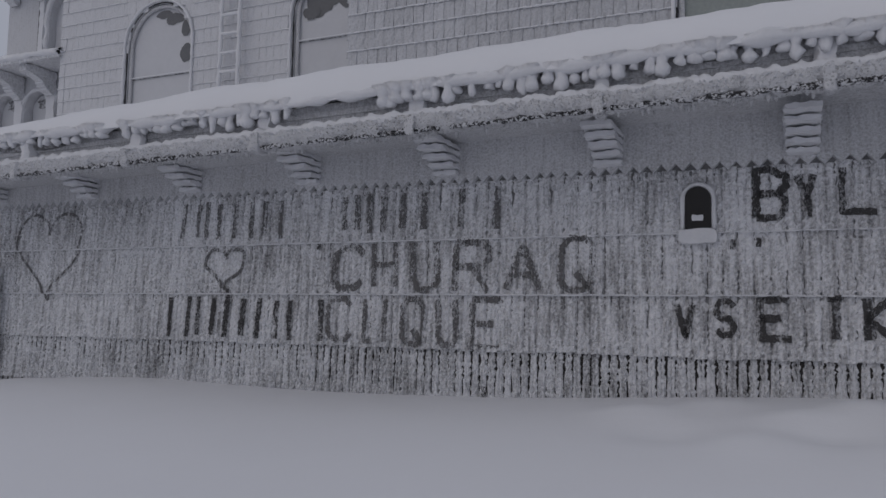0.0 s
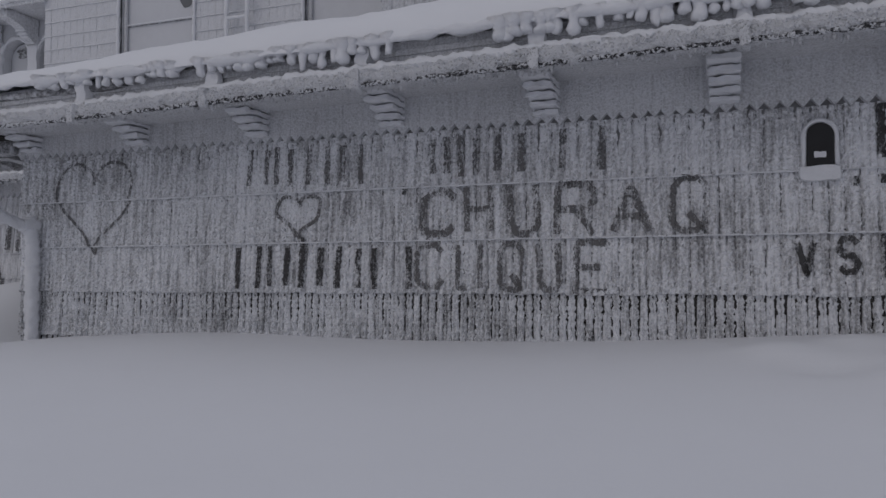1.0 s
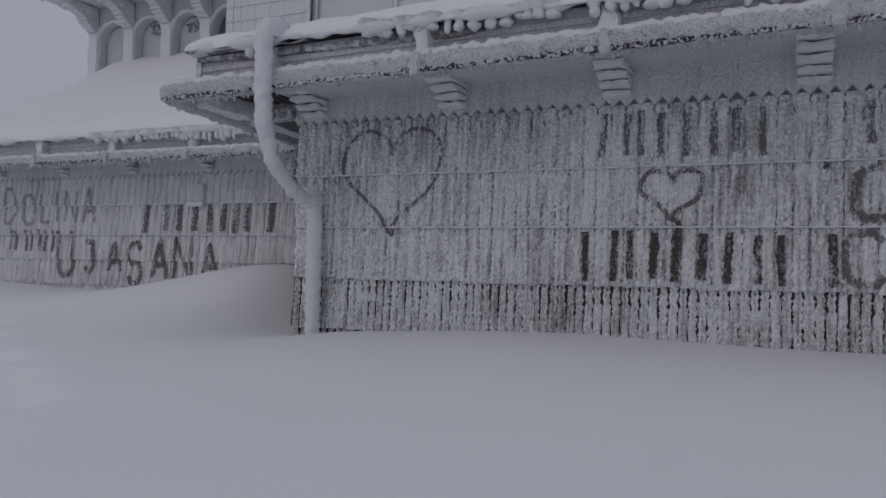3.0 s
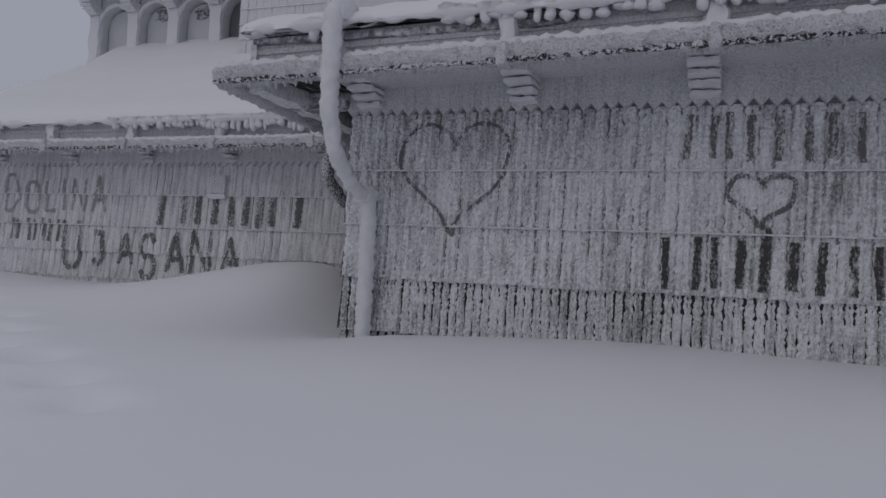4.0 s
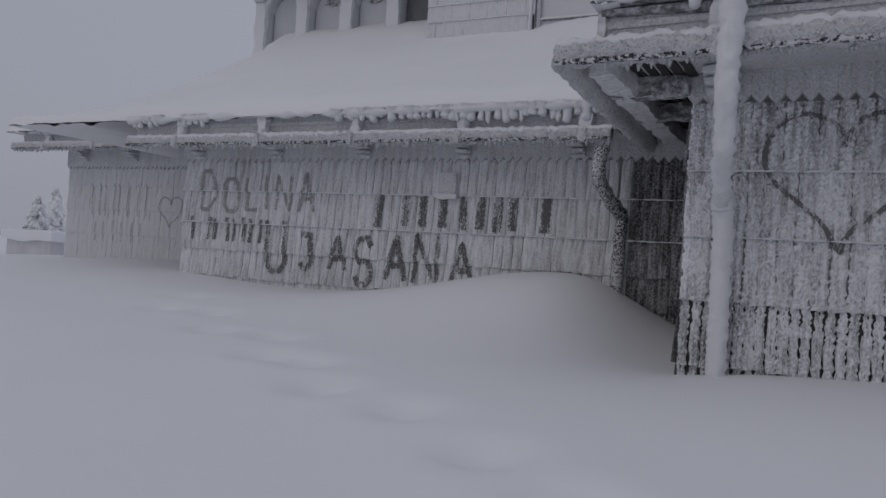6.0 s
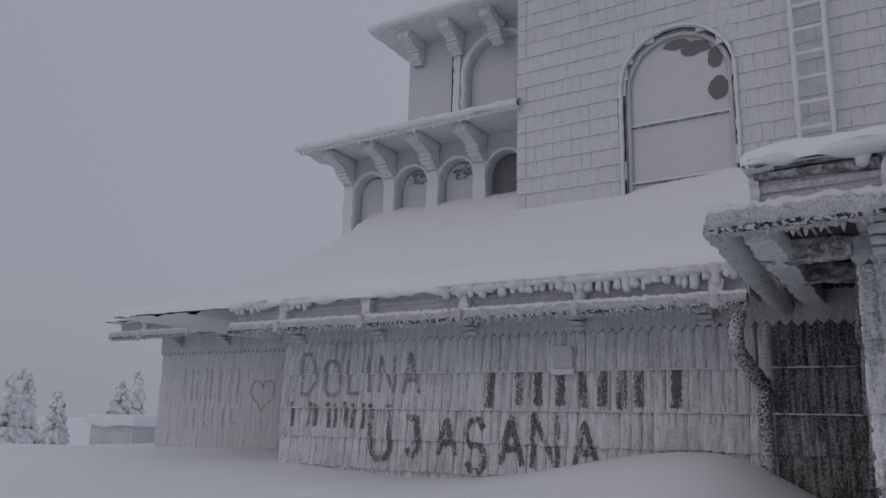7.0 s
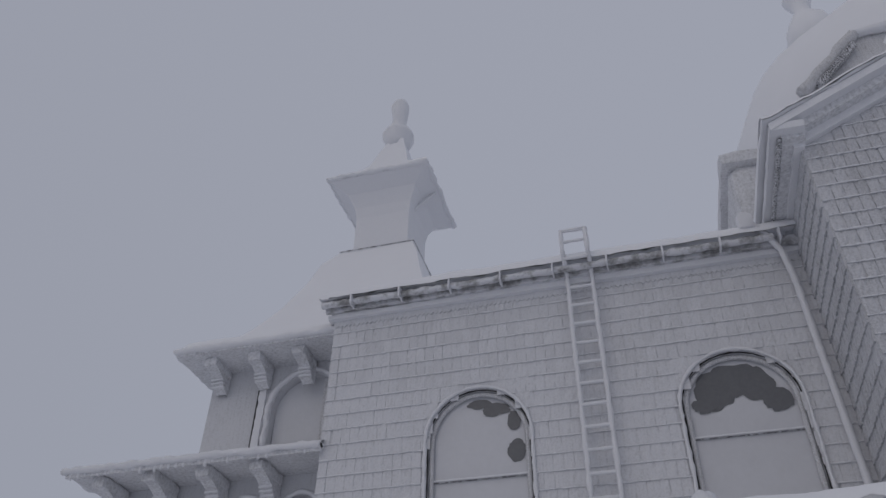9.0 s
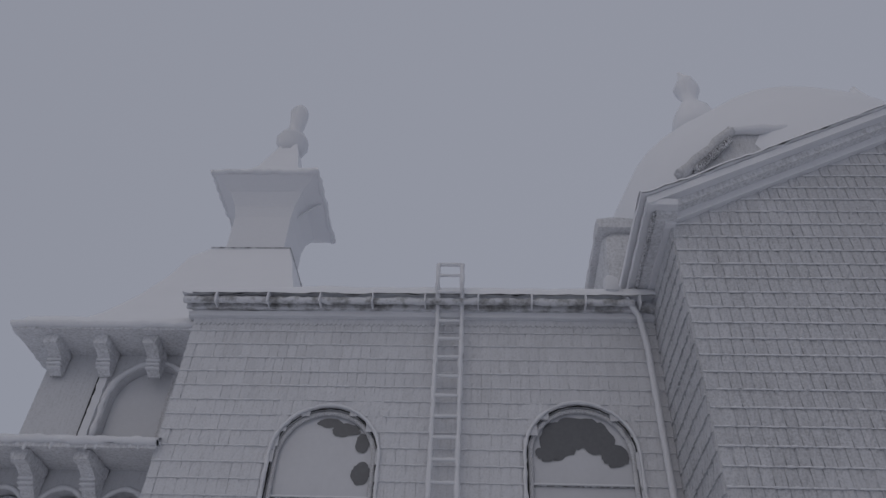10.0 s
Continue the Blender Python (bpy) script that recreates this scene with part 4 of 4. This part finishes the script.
# downpipe in the corner of nave and transept
np_ = thing("downpipe", "slender white downpipe in the corner beside the transept", "downpipe", (-4.6, 8.5, 3.2))
part("pipe", Geo().tube([(-5.0, 8.32, 7.22), (-4.86, 8.34, 7.05), (-4.66, 8.45, 6.75), (-4.60, 8.5, 6.3), (-4.55, 8.5, 3.0)], 0.042, 8, 0.08, 0.010, 8), RIME, np_, "", True)
part("funnel", Geo().lump((-5.10, 8.26, 7.05), (-4.90, 8.44, 7.30), 0.05, 0.02), RIME, np_, "", True)

# ---- transept ----
TX0, TXC = NAVE_X1, -0.10
TRZ, PITCH = 7.21, 0.495


def gable(x):
    return TRZ + PITCH * (x - TX0 if x < TXC else TRAN_X1 - x)


TWIN = (-0.82, 0.66, 2.3, 5.3)
tran = new("wall_transept", arched_wall(TX0, TRAN_X1, 2.0, TRZ, TRAN_Y, 0.4, [TWIN], crown=gable).box((TX0, TRAN_Y + 0.4, 2.0), (TX0 + 0.4, NAVE_Y + 1, TRZ)).mesh("wall_transept", FARSHINGLE))
tagged(tran, "rimed shingle gable wall of the transept", "wall", kind="structure")
arched_window("window_3", TWIN, TRAN_Y, (3.9,), [], GREENPANE, "tall transept window with a grey-green frosted pane")
# raking cornice: three stepped boards up the slope, mitred at the corner into the side eave
for k, (o, h, d, mt) in enumerate(((0.22, 0.11, 0.34, RIME), (0.11, 0.11, 0.22, PALEBOARD), (0.0, 0.11, 0.09, RIME))):
    g = Geo()
    for s in (0, 1):
        xa, xb = (TX0 - d, TXC) if s == 0 else (TRAN_X1 + d, TXC)

        def fn(u, t, xa=xa, xb=xb, o=o, h=h, d=d):
            x_ = xa + (xb - xa) * u
            c = int(t * 4 + 0.5)
            z_ = gable(x_) if xa < xb else TRZ + PITCH * (TRAN_X1 - x_)
            q = ((0.3, 0), (-d, 0), (-d, h), (0.3, h), (0.3, 0))[c]
            j = noise.noise(Vector((x_ * 9, t * 7, o))) * 0.010
            return (x_, TRAN_Y + q[0] + j, z_ + o + q[1] - 0.06 + j)

        g.grid(fn, 60, 4)
    tagged(part("raking_cornice", g, mt), "stepped raking cornice white with rime", "cornice", kind="structure")
    zc = TRZ - PITCH * d + o - 0.06
    side = Geo().lump((TX0 - d, TRAN_Y - d + 0.01, zc), (TX0 + 0.05, NAVE_Y + 0.5, zc + h), 0.06, 0.008, 9)
    tagged(part("side_eave", side, mt, None, "", True), "stepped side eave of the transept white with rime", "eave", kind="structure")
sg = thing("gutter", "dark side gutter of the transept flecked with rime", "gutter", (TX0 - 0.3, 7.8, TRZ))
part("trough", Geo().tube([(TX0 - 0.235, TRAN_Y - 0.20, TRZ - 0.045), (TX0 - 0.235, NAVE_Y - 0.2, TRZ - 0.045)], 0.030, 8, 0.05, 0.02, 15), DARKCRUST, sg, "", True)


def deck_tran(x, y):
    return gable(min(max(x, TX0 - 0.3), TRAN_X1 + 0.3)) + 0.30


roof_snow("roof_snow_transept", deck_tran, TX0 - 0.4, TRAN_X1 + 0.4, TRAN_Y - 0.38, 12, 0.10, "snow on the transept gable roof", 0.10)
# domed roof behind the gable
dome = thing("dome", "snow-smothered faceted dome behind the transept gable", "dome", (-1.25, 11.0, 9.0), kind="structure")
part("shell", Geo().lathe((-1.25, 11.0, 0), [(3.1, 8.6), (3.2, 9.8), (3.1, 10.6), (2.75, 11.4), (2.25, 12.0), (1.75, 12.42), (1.2, 12.68), (0.5, 12.85), (0.05, 12.9)], 40, 0.12, 0.7), ROOFSNOW, dome, "", True)
for fx, fz in ((-2.25, 13.5), (1.40, 12.8)):
    part("finial", Geo().lathe((fx, 10.9, fz), [(0.55, -0.5), (0.48, 0.2), (0.30, 0.55), (0.16, 0.85), (0.20, 1.05), (0.28, 1.25), (0.20, 1.5), (0.12, 1.75), (0.05, 1.95)], 10, 0.10, 2.3), ROOFSNOW, dome, "snow-caked finial", True)
ledge = thing("dormer_cornice", "stepped cornice with dark frosted slits below the dome", "cornice", (-2.6, 8.2, 8.8), kind="structure")
part("slope_board", Geo().tube([(-3.85, 8.0, 8.98), (-2.90, 8.0, 9.98)], 0.09, 6, 0.06, 0.03, 6), FRIEZE, ledge, "", True)
part("level_board", Geo().tube([(-2.95, 8.0, 9.98), (-1.2, 8.0, 10.06)], 0.08, 6, 0.06, 0.03, 6), RIME, ledge, "", True)
part("dark_slit", Geo().tube([(-3.62, 7.97, 9.06), (-2.98, 7.97, 9.74)], 0.065, 5, 0.08, 0.02, 6), DARKCRUST, ledge)
part("infill", Geo().add([(-3.9, 8.05, 8.3), (-0.2, 8.05, 8.3), (-1.2, 8.05, 10.0), (-2.92, 8.05, 9.95), (-3.85, 8.05, 8.95)], [(0, 1, 2, 3, 4)]), FRIEZE, ledge)

tagged(part("drum_eave", Geo().lump((-4.85, 9.2, 7.5), (-4.2, 11.0, 9.0), 0.12, 0.03, 4).lump((-4.95, 9.1, 8.95), (-4.2, 11.0, 9.18), 0.12, 0.03, 4), PALEBOARD, None, "", True), "rimed corner of the drum below the dome", "drum", kind="structure")

# ---- gallery tower beside the nave ----
GY, GX0, GX1 = 9.25, -14.15, NAVE_X0
arches = []
for k in range(4):
    c = GX0 + 0.47 + 0.80 * k
    arches.append((c - 0.29, c + 0.29, 3.2, 4.50))
gal = thing("gallery", "arcaded wooden gallery white with rime above the snowy roof", "gallery", (-12.5, GY, 3.2), kind="structure")
wall_g = part("wall", arched_wall(GX0, GX1 + 0.2, 2.9, 5.05, GY, 0.22, arches, 0.06), FARSHINGLE, gal)
part("inner_wall", Geo().box((GX0 + 0.2, GY + 0.9, 2.9), (GX1 + 0.2, GY + 1.0, 5.0)).box((GX0, GY + 0.22, 2.9), (GX0 + 0.2, GY + 4, 5.05)), FRIEZE, gal, "frosted inner wall behind the arches")
for k, h in enumerate(arches):
    sub = arc_line((h[0], h[1], 3.2, 4.49), GY + 0.16, -0.015)
    part("pane", Geo().add(sub, [tuple(range(len(sub)))[::-1]]), PANE if k < 3 else CLEAR, gal, "frosted pane set in the arch")
    if 0 < k < 3:
        part("clear_patch", patch((h[0] + h[1]) / 2 + 0.03, 4.34, 0.19, 0.09, GY + 0.15, k * 5, 0.7), FASCIA, gal, "dark gap in the frost")
    part("arch_rim", Geo().tube(arc_line(h, GY - 0.01, 0.03), 0.035, 7, 0.06, 0.025, 12), RIME, gal, "", True)
for k in range(4):
    px = GX0 + 0.08 + 0.80 * k
    part("pier", Geo().lump((px - 0.10, GY - 0.06, 3.2), (px + 0.10, GY + 0.04, 4.5), 0.07, 0.02, 8), RIME, gal, "", True)
for k in range(4):
    px = GX0 + 0.08 + 0.80 * k
    console(px, GY - 0.02, 4.36, 0.22, 0.62, 0.42, "gallery brackets")
EY = GY - 0.75
part("eave_boards", Geo().box((GX0 - 0.38, EY + 0.03, 4.78), (GX1 + 0.05, GY + 0.3, 4.82)).box((GX0 - 0.38, EY, 4.74), (GX1 + 0.05, EY + 0.04, 4.83)), PALEBOARD, gal, "dark frosted eave boards")


def deck_gal(x, y):
    return 4.82 + 0.22 * max(0, min(y - EY, (x - GX0 + 0.42) * 1.0, 1.6))


roof_snow("roof_snow_gallery", deck_gal, GX0 - 0.42, GX1 + 0.05, EY - 0.03, GY + 1.4, 0.08, "snow on the gallery eave", 0.10)
x = GX0 - 0.3
rnd_i = random.Random(8)
while x < GX1:
    if rnd_i.random() < 0.6:
        tagged(part("icicle", icicle(x, EY + 0.01, 4.80, rnd_i.uniform(0.04, 0.10), 0.022), RIME, None, "", True), "short rime icicle on the gallery eave", "icicle", "icicles on the gallery eave")
    x += 0.11
# upper storey
UX0, UY = -13.07, 9.35
AR2 = (-12.0, -10.9, 5.3, 6.42)
up = thing("belfry_storey", "upper storey of rimed boards with an arched opening", "tower", (-11.5, UY, 5.2), kind="structure")
part("wall", arched_wall(UX0, GX1 + 0.3, 5.0, 6.85, UY, 0.2, [AR2]).box((UX0, UY + 0.2, 5.0), (UX0 + 0.2, UY + 4, 6.85)), FARSHINGLE, up)
sub = arc_line(AR2, UY + 0.14, -0.01)
part("shutter", Geo().add(sub, [tuple(range(len(sub)))[::-1]]), PANE, up, "pale boarded shutter in the arch")
part("shutter_bar", Geo().box((-11.22, UY + 0.08, 5.3), (-11.15, UY + 0.14, 6.4)), FRIEZE, up)
part("arch_rim", Geo().tube(arc_line(AR2, UY - 0.01, 0.05), 0.045, 7, 0.06, 0.035, 10), RIME, up, "", True)
part("corner_post", Geo().lump((-12.22, UY - 0.05, 5.2), (-12.10, UY + 0.02, 6.5), 0.06, 0.015), RIME, up, "", True)
part("post_gap", Geo().box((-12.25, UY - 0.03, 5.2), (-12.22, UY + 0.01, 6.5)), GAP, up)
for k in range(3):
    console(-12.86 + 0.72 * k, UY - 0.02, 6.20, 0.22, 0.52, 0.42, "belfry brackets")
UE = UY - 0.68
part("eave_boards", Geo().box((UX0 - 0.30, UE, 6.60), (GX1 + 0.1, UY + 0.3, 6.66)), PALEBOARD, up, "dark frosted eave boards")


part("snow_lip", Geo().tube([(UX0 - 0.31, UY + 2.5, 6.68), (UX0 - 0.31, UE - 0.01, 6.68), (GX1 + 0.1, UE - 0.01, 6.68)], 0.055, 8, 0.05, 0.035, 7), RIME, up, "lip of rime along the eave", True)
part("snow_lip", Geo().tube([(GX0 - 0.40, GY + 2.5, 4.83), (GX0 - 0.40, EY - 0.01, 4.83), (GX1 + 0.05, EY - 0.01, 4.83)], 0.05, 8, 0.05, 0.035, 7), RIME, gal, "lip of rime along the eave", True)
CX, CY = -11.16, 11.60
g = Geo()
prof = [(0.0, 6.72), (0.03, 6.84), (0.22, 6.98), (0.42, 7.55), (0.60, 8.2), (0.76, 8.95), (0.86, 9.5), (1.0, 10.0)]


def flank(side):
    def fn(u, t):
        k = min(len(prof) - 2, int(t * (len(prof) - 1)))
        f = t * (len(prof) - 1) - k
        s = prof[k][0] * (1 - f) + prof[k + 1][0] * f
        z = prof[k][1] * (1 - f) + prof[k + 1][1] * f
        hx, hy = 2.15 * (1 - s) + 0.74 * s, 2.95 * (1 - s) + 0.74 * s
        a = -1 + 2 * u
        p = {"s": (a * hx, -hy), "e": (hx, a * hy), "n": (-a * hx, hy), "w": (-hx, -a * hy)}[side]
        q = Vector((CX + p[0], CY + p[1], z))
        return q + noise.noise_vector(q * 1.2) * 0.03
    return fn


for s in "senw":
    g.grid(flank(s), 24, 28)
tagged(part("roof_belfry", g, ROOFSNOW, None, "", True), "flared belfry roof under wind-packed snow", "roof", kind="structure")
cup = thing("cupola", "small square cupola with a wide flat eave, white with rime", "cupola", (CX, CY, 9.9), kind="structure")
part("base_hood", Geo().lathe((CX, CY, 0), [(1.10 * 1.0, 9.55), (1.06, 9.95), (1.09, 10.0), (0.7, 10.04)], 4, 0.015, 3, math.pi / 4), RIME, cup, "shingled base hood")
part("hood_edge", Geo().tube([(CX - 0.76, CY - 0.76, 9.99), (CX + 0.76, CY - 0.76, 9.99), (CX + 0.76, CY + 0.76, 9.99)], 0.014, 5, 0.1, 0.01), FASCIA, cup)
part("shaft", Geo().lathe((CX, CY, 0), [(0.80, 9.9), (0.80, 11.72)], 4, 0.0, 1, math.pi / 4), RIME, cup, "square shaft")
part("flared_soffit", Geo().lathe((CX, CY, 0), [(0.80, 10.97), (0.86, 11.22), (1.05, 11.52), (1.49, 11.72)], 4, 0.0, 1, math.pi / 4), RIME, cup, "curved soffit under the eave")
part("eave_edge", Geo().lathe((CX, CY, 0), [(1.47, 11.71), (1.50, 11.72), (1.50, 11.77), (1.2, 11.82)], 4, 0.012, 4, math.pi / 4), CRUST, cup, "dark edge of the eave")
part("cap", Geo().lathe((CX, CY, 0), [(1.50, 11.76), (1.44, 11.88), (0.98, 12.10), (0.62, 12.60), (0.40, 13.15), (0.27, 13.55)], 4, 0.05, 1.5, math.pi / 4), ROOFSNOW, cup, "snow-covered spire")
part("eave_rime", Geo().tube([(CX - 1.06, CY + 1.06, 11.76), (CX - 1.06, CY - 1.06, 11.76), (CX + 1.06, CY - 1.06, 11.76), (CX + 1.06, CY + 1.06, 11.76)], 0.055, 8, 0.06, 0.045, 6), RIME, cup, "rounded rime along the eave", True)
part("finial", Geo().lathe((CX, CY, 0), [(0.26, 13.4), (0.30, 13.62), (0.38, 13.80), (0.34, 13.95), (0.19, 14.05), (0.17, 14.35), (0.20, 14.6), (0.22, 14.85), (0.15, 15.02), (0.05, 15.08)], 10, 0.045, 2.6), RIME, cup, "rime-caked finial", True)
part("slot", Geo().box((CX - 0.12, CY - 0.58, 11.22), (CX + 0.02, CY - 0.56, 11.27)), GAP, cup)
part("strut", Geo().tube([(CX + 0.56, CY - 0.3, 11.17), (CX + 1.0, CY - 0.2, 11.67)], 0.03, 6, 0.1, 0.01), RIME, cup, "", True)

# ---- far trees and hut in the fog ----
def spruce(x, y, h, seed):
    rnd = random.Random(seed)
    z = ground_z(x, y) - 0.2
    t = thing("spruce", "rime-laden spruce standing in fog", "tree", (x, y, z), "spruces in the fog")
    part("trunk", Geo().tube([(x, y, z), (x, y, z + h * 0.96)], 0.02 * h, 7, 0.6, 0.02, 3, lambda s: 1 - 0.93 * s), WOOD, t)
    g = Geo()
    n = 46
    for k in range(n):
        f = (k + 0.5) / n
        zz = z + h * (0.08 + 0.9 * f)
        reach = h * 0.24 * (1 - f) ** 0.8 + 0.12
        for j in range(5 if f < 0.8 else 3):
            a = rnd.uniform(0, 2 * math.pi)
            r = reach * rnd.uniform(0.65, 1.15)
            o = Vector((math.cos(a), math.sin(a), 0))
            p0 = Vector((x, y, zz))
            g.tube([p0 + o * r * 0.1, p0 + o * r * 0.55 + Vector((0, 0, -0.10 * r)), p0 + o * r + Vector((0, 0, -0.42 * r))], 0.075 * h * (1 - 0.55 * f), 6, 0.3, 0.09, 3.5, lambda s: 0.5 + 0.9 * s * (1.25 - s) * 1.4 if s < 0.98 else 0.1)
    part("crown", g, TREE, t, "branches bowed under rime", True)


for k, (tx, ty, th) in enumerate(((-37, 17, 4.6), (-41, 20, 5.4), (-34.5, 17.5, 3.6), (-45, 22, 6.2), (-33.5, 19.5, 4.3), (-49, 20, 5.8), (-40, 25, 6.0))):
    spruce(tx, ty, th * 0.65, 30 + k)
hz = ground_z(-31.0, 18.5)
hut = thing("snow_hut", "low snow-capped hut standing in fog", "hut", (-31.0, 18.5, hz))
part("wall", Geo().box((-32.4, 17.6, hz - 0.5), (-30.0, 19.4, hz + 0.75)), FRIEZE, hut)
part("snow_cap", Geo().lump((-32.6, 17.4, hz + 0.72), (-29.8, 19.6, hz + 1.1), 0.2, 0.08, 1.0), ROOFSNOW, hut, "", True)

# ---- shingles ----
def lamp_hole(x, z):
    return VENT[0] - 0.03 < x < VENT[1] + 0.03 and VENT[2] - 0.05 < z < VENT[3]


def course_rime(parent, x0, x1, y, rows, seed, r=0.006):
    """A thin bead of rime along the foot of each course."""
    for k, z in enumerate(rows):
        part("rime_bead", Geo().tube([(x0, y - 0.034, z), (x1, y - 0.034, z)], r, 5, 0.025, r * 1.3, 23 + k), RIME, parent, "thin bead of rime along the course", True)


course_rime(front, WALL_X0, WALL_X1, WALL_Y, ROWS_FRONT[1:3], 1)
course_rime(back, BACK_X0, WALL_X0, BACK_Y, ROWS_BACK[1:3], 2)
NAVE_ROWS = [NAVE_TOP - 0.05 - 0.212 * k for k in range(1, 18)]
over = [z for z in NAVE_ROWS if z > WIN2[3] + 0.05]
under = [z for z in NAVE_ROWS if z <= WIN2[3] + 0.05]
course_rime(nave, NAVE_X0, NAVE_X1, NAVE_Y + 0.014, over, 3, 0.009)
course_rime(nave, NAVE_X0, WIN1[0] - 0.03, NAVE_Y + 0.014, under, 3, 0.009)
course_rime(nave, WIN1[1] + 0.03, WIN2[0] - 0.03, NAVE_Y + 0.014, under, 3, 0.009)
course_rime(nave, WIN2[1] + 0.03, NAVE_X1, NAVE_Y + 0.014, under, 3, 0.009)
frieze(nave, NAVE_X0, NAVE_X1, NAVE_Y, NAVE_TOP - 0.17, NAVE_TOP - 0.05, 0.065, FARSHINGLE, 0.026)
for z in [9.5 - 0.212 * k for k in range(4, 30)]:
    left_x = TX0 if z < TRZ else TX0 + (z - TRZ) / PITCH + 0.15
    if left_x < TWIN[0] - 0.2:
        course_rime(tran, left_x, TWIN[0] - 0.05 if z < TWIN[3] else TXC, TRAN_Y + 0.012, [z], 4, 0.009)
shingle_wall(front, WALL_X0, WALL_X1, WALL_Y, ROWS_FRONT, [0.088, 0.088, 0.088, 0.058, 0.06], [SHINGLE, SHINGLE, SHINGLE, SKIRT], (-6.9, -1.2), None, 1, cols=8, rws=28, crumb=0.009, gaps=lambda r: 0.005 if r < 3 else 0.013)
# end wall and inner corner carry their shade in the shingle colour
shingle_wall(front, WALL_X0, WALL_X0 + BACK_Y - WALL_Y, BACK_Y, ROWS_FRONT, 0.095, [SHADED], (1, 0), None, 2, -90)
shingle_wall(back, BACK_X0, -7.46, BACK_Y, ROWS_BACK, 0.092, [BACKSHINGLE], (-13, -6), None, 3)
shingle_wall(back, -7.46, WALL_X0, BACK_Y, ROWS_BACK, 0.092, [SHADED], (1, 0), None, 8)
shingle_wall(far, FAR_X0, BACK_X0, FAR_Y, ROWS_FAR, 0.11, [FARSHINGLE], (1, 0), None, 4, lap=0.003, proud=0.012, gap=0.002)


def nave_skip(x, z):
    return in_hole(WIN1, x, z, 0.03) or in_hole(WIN2, x, z, 0.03)


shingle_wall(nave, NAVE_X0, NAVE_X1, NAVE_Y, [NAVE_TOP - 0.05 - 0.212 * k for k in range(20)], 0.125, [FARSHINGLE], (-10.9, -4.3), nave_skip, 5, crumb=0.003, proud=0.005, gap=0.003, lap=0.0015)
g_rows = [9.5 - 0.212 * k for k in range(35)]


def tran_skip(x, z):
    return z + 0.12 > gable(x) or in_hole(TWIN, x, z, 0.03)


shingle_wall(tran, TX0, TRAN_X1, TRAN_Y, g_rows, 0.12, [STORMSHINGLE], (-4.42, -2.6), tran_skip, 6, crumb=0.006, proud=0.013, gap=0.007, lap=0.005)
shingle_wall(tran, TX0, TX0 + NAVE_Y - TRAN_Y, NAVE_Y, [TRZ - 0.1 - 0.212 * k for k in range(25)], 0.12, [STORMSHINGLE], (1, 0), None, 7, -90, crumb=0.006, proud=0.018, lap=0.006)
